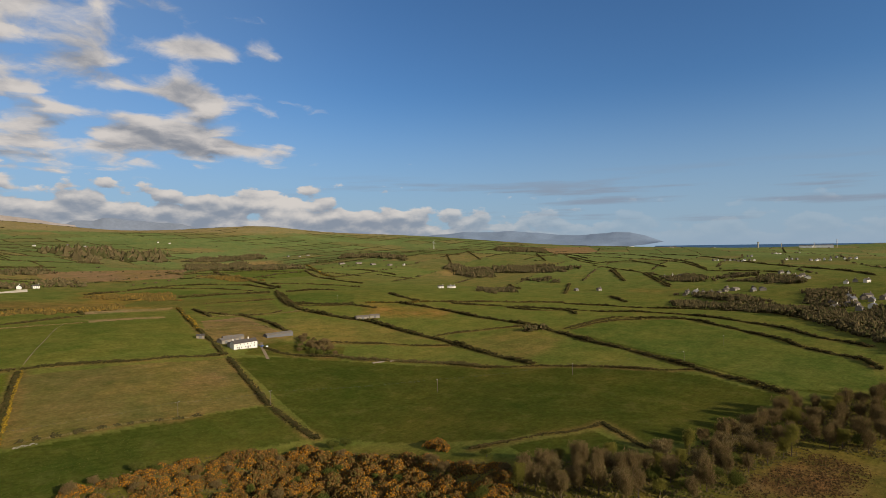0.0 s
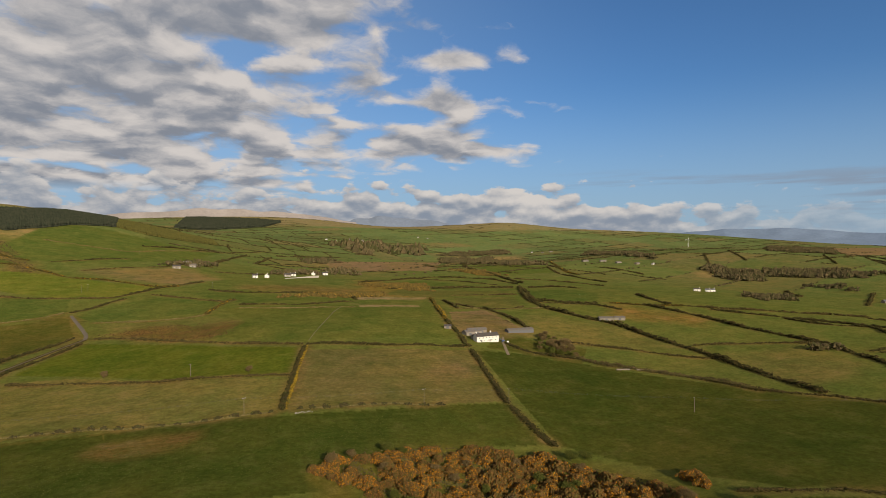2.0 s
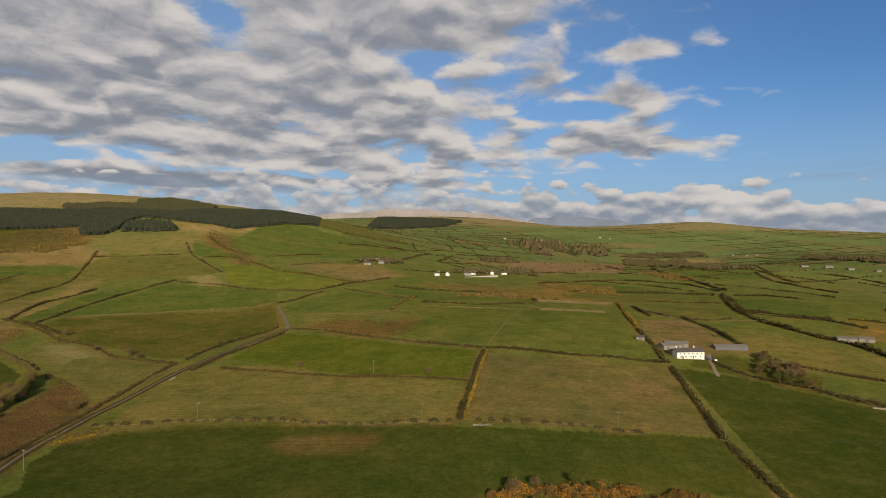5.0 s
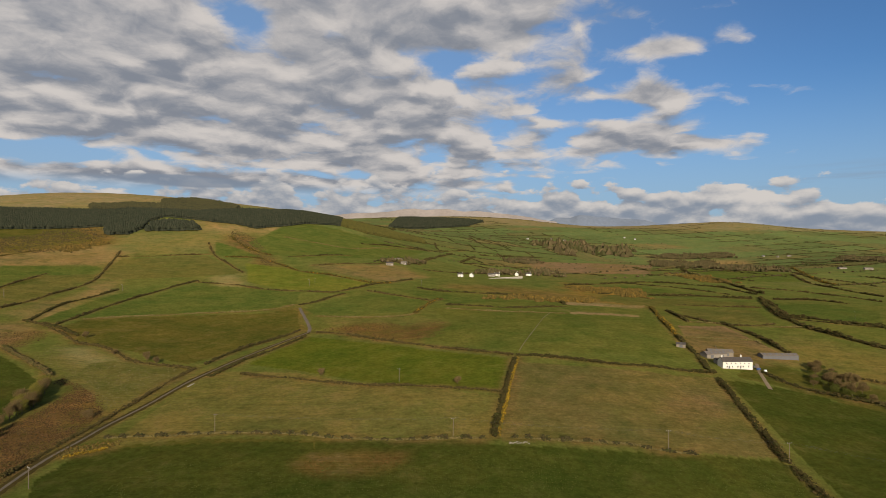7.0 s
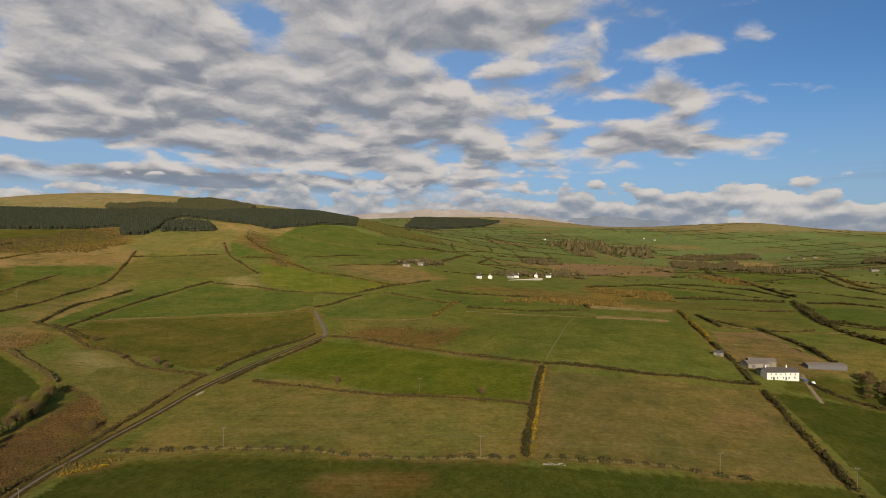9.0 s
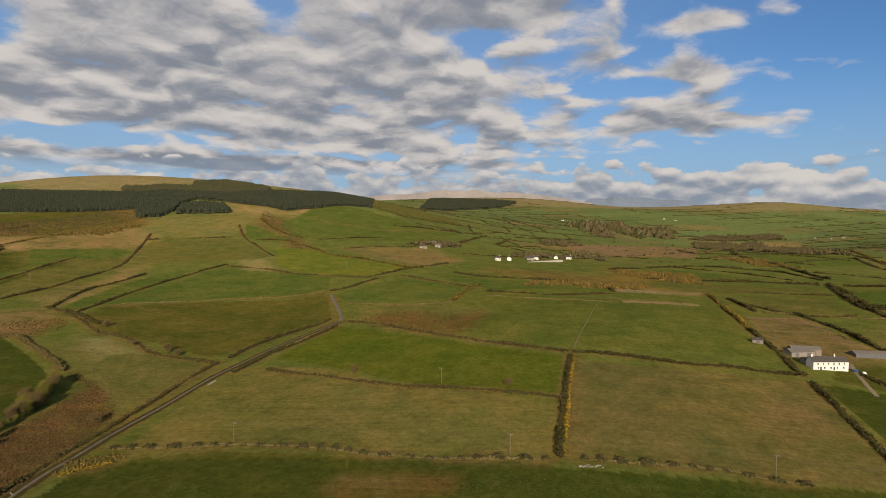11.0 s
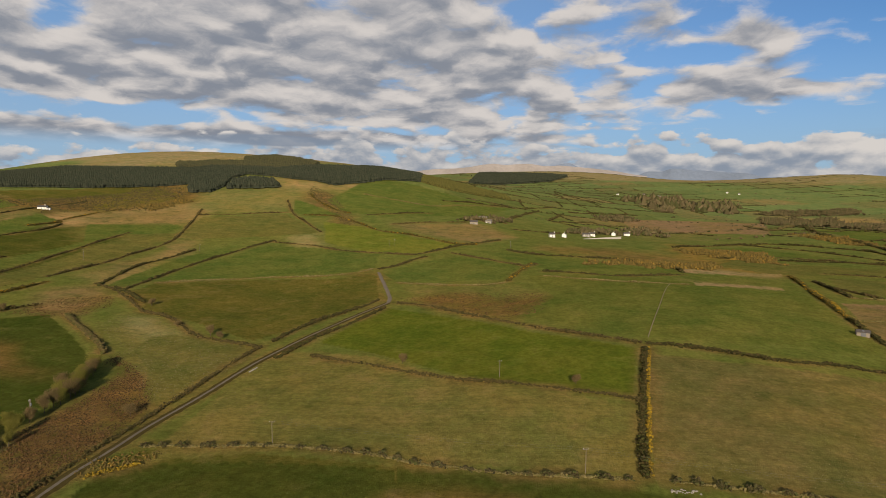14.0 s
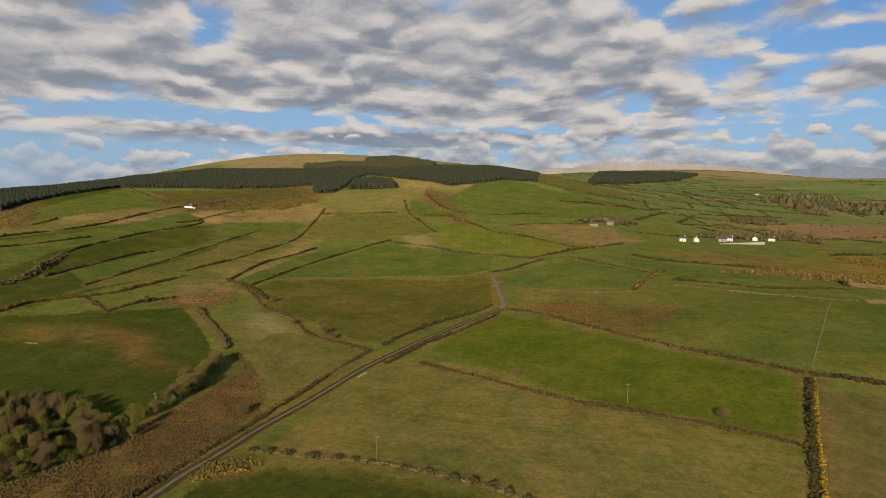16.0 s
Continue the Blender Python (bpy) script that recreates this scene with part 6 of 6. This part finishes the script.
def wires(a, b, tall_a, tall_b):
    """Two sagging conductors from pole to pole."""
    (ax, ay), (bx, by) = a, b
    za, zb = float(lie(ax, ay)) + tall_a, float(lie(bx, by)) + tall_b
    side = Vector((by - ay, ax - bx, 0)).normalized()
    root = tagged(new("overhead_wires"), "thin sagging wires between power poles", "wires", "overhead line")
    for q in (-0.95, 0.95):
        pts = [(ax + (bx - ax) * s + side.x * q, ay + (by - ay) * s + side.y * q, za + (zb - za) * s + 0.1 - 4 * 1.4 * s * (1 - s)) for s in np.linspace(0, 1, 14)]
        part("wire", sheet("wire", *tube(pts, [0.014] * 14, 4), WIRE), root)


LINE = [(-118, 289), (6, 275), (110, 268), (166, 264), (267, 212), (354, 156), (424, 101)]
for n, (x, y) in enumerate(LINE):
    pole(x, y, 9.0, 10 if n < 4 else 35)
for a, b in zip(LINE, LINE[1:]):
    wires(a, b, 9.0, 9.0)
for n, (x, y) in enumerate([(-28, 366), (-421, 731), (-498, 631), (-32, 832), (-235, 294), (-186, 809), (-184, 1212), (-509, 644), (-690, 692), (-563, 555), (-612, 484), (-163, 219), (-191, 797), (499, 97), (457, 615)]):
    pole(x, y, 8.5, 30 * n, n == 4)


def fence(points, label):
    """Posts with two rails."""
    root = tagged(new("fence"), label, "fence")
    line = resample(points, 3.0)
    post = box_mesh("post", (0.14, 0.14, 1.5), (0, 0, 0.5), POLE_WOOD, 0.02)
    for x, y in line:
        part("post", post, root).matrix_basis = pose(x, y, float(lie(x, y)))
    for z in (0.45, 0.85, 1.15):
        pts = [(x, y, float(lie(x, y)) + z) for x, y in line]
        part("rail", sheet("rail", *tube(pts, [0.045] * len(pts), 4), POLE_WOOD), root)


fence([(222, 443), (230, 463), (237, 482)], "weathered post and rail fence")

# ---- the wind turbine ----
(tx, ty), = [(2348, 2371)]
turbine = tagged(new("wind_turbine"), "single white three-bladed wind turbine", "wind turbine")
part("tower", sheet("tower", *tube([(0, 0, -1), (0, 0, 22), (0, 0, 42)], [1.1, 0.9, 0.6], 14), WHITE_PAINT), turbine)
part("nacelle", box_mesh("nacelle", (1.6, 3.6, 1.7), (0, 0.4, 42.6), WHITE_PAINT, 0.25), turbine)
hub = part("hub", sheet("hub", *tube([(0, -1.4, 42.6), (0, -2.2, 42.6), (0, -2.7, 42.6)], [0.6, 0.55, 0.1], 10), WHITE_PAINT), turbine)
for k in range(3):
    a = math.radians(20 + 120 * k)
    tip = (math.sin(a) * 16.5, -2.1, 42.6 + math.cos(a) * 16.5)
    mid = (math.sin(a) * 4, -2.1, 42.6 + math.cos(a) * 4)
    part("blade", sheet("blade", *tube([(0, -2.1, 42.6), mid, tip], [0.28, 0.55, 0.12], 6), WHITE_PAINT), turbine)
turbine.matrix_basis = pose(tx, ty, float(lie(tx, ty)), 0, 0, -45)

# ---- the works on the coast ----
for n, (bearing, far, tall, wide) in enumerate(((75.4, 4000, 36, 10), (77.2, 4050, 30, 5), (79.6, 4050, 34, 4), (81.2, 4080, 50, 5), (79.0, 4060, 12, 70), (80.2, 4070, 15, 110))):
    x, y = far * math.sin(radians(bearing)), far * math.cos(radians(bearing))
    tower = tagged(new("works_tower" if tall > 20 else "works_hall"), "pale industrial chimney on the coast" if tall > 20 else "long white industrial hall on the coast", "chimney" if tall > 20 else "hall")
    if tall > 20:
        part("shaft", sheet("shaft", *tube([(0, 0, -30), (0, 0, tall * 0.8), (0, 0, tall)], [wide * 0.5, wide * 0.36, wide * (0.8 if n == 0 else 0.36)], 12), CONCRETE), tower)
    else:
        part("wall", gable_wall("wall", wide, 20, tall, 3, WHITE_PAINT), tower)
        part("roof", gable_roof("roof", wide, 20, tall, 3, SHEET_ROOF), tower)
    tower.matrix_basis = pose(x, y, float(lie(x, y)), 0, 0, -80)

# ---- sea and distant fells ----
sea_a = np.radians(np.linspace(66.5, 118, 90))
sea_r = np.linspace(4250, 4880, 8)
v = [(r * math.sin(a), r * math.cos(a), 97 - r * math.tan(radians(0.95 - 0.57 * (r - 4250) / 630))) for r in sea_r for a in sea_a]
f = [(i * 90 + j, (i + 1) * 90 + j, (i + 1) * 90 + j + 1, i * 90 + j + 1) for i in range(7) for j in range(89)]
tagged(new("water", sheet("water", v, np.array(f)[:, ::-1], SEA)), "calm blue sea on the horizon", "sea", kind="structure")


def fells(name, crest, mat, label, seed, far=4850):
    """A range of far hills: a ridge with a front slope, a crest and a back."""
    rng = np.random.default_rng(seed)
    a = np.linspace(crest[0][0], crest[-1][0], 420)
    e = np.interp(a, [c[0] for c in crest], [c[1] for c in crest])
    kernel = np.hanning(9) / np.hanning(9).sum()
    e = np.convolve(np.pad(e, 4, mode="edge"), kernel, "valid")
    e = e + sum(0.04 / (k + 1) * np.sin(a * (0.8 * (k + 1)) + rng.uniform(0, 6)) for k in range(3))
    rows = []
    steps = np.linspace(0, 1, 15)
    for k in steps:
        # spurs and gullies run down from the crest
        fold = sum(np.sin(a * w + 5 * k * s + p) * g for w, s, p, g in ((0.9, 0.7, seed, 0.09), (1.9, -1.3, 2.0, 0.05), (4.3, 1.9, 4.0, 0.016)))
        r = far - 420 * (1 - k) + 160 * fold * (1 - k)
        share = -0.4 + 1.4 * k ** 0.8 + fold * math.sin(math.pi * k) * 0.6
        b = np.radians(a)
        rows.append(np.column_stack([r * np.sin(b), r * np.cos(b), 97 + r * np.tan(np.radians(e * share))]))
    v = np.concatenate(rows)
    n = len(a)
    f = [(i * n + j, i * n + j + 1, (i + 1) * n + j + 1, (i + 1) * n + j) for i in range(14) for j in range(n - 1)]
    tagged(new("backdrop", sheet(name, v, f, mat)), label, "hills", kind="structure")


# northern hills and mountain tops: air haze is painted into their blue
fells("northern_hills", [(43.5, 0.95), (45.9, 1.14), (47.6, 1.35), (51.7, 1.33), (55.1, 1.15), (57.3, 0.93), (60.0, 0.76), (62.7, 1.04), (64.3, 1.0), (65.8, 0.64), (67.3, 0.02)], HAZY_HILL, "hills far across the water, coloured in haze blue", 1)
fells("bare_fells", [(-14, 2.3), (-10.1, 2.88), (-7.0, 2.99), (-4.3, 3.41), (-3.0, 3.57), (-1.7, 3.39), (0.4, 3.47), (1.9, 3.29), (3.2, 3.35), (5.3, 3.2), (7.2, 2.9), (9.0, 2.67), (12, 2.2)], FELL_TAN, "pale brown bare fells under cloud", 2, 4790)
fells("hazy_fells", [(2.6, 3.2), (3.6, 3.47), (4.3, 3.6), (5.3, 3.2), (8.1, 2.3), (10.7, 2.32), (11.5, 2.67), (12.9, 2.73), (13.6, 2.98), (14.3, 2.95), (15.6, 2.72), (17.8, 2.55), (19.9, 2.43), (21.4, 2.1), (25.3, 1.8)], HAZY_FELL, "mountain tops under cloud, coloured in haze grey-blue", 3, 4840)
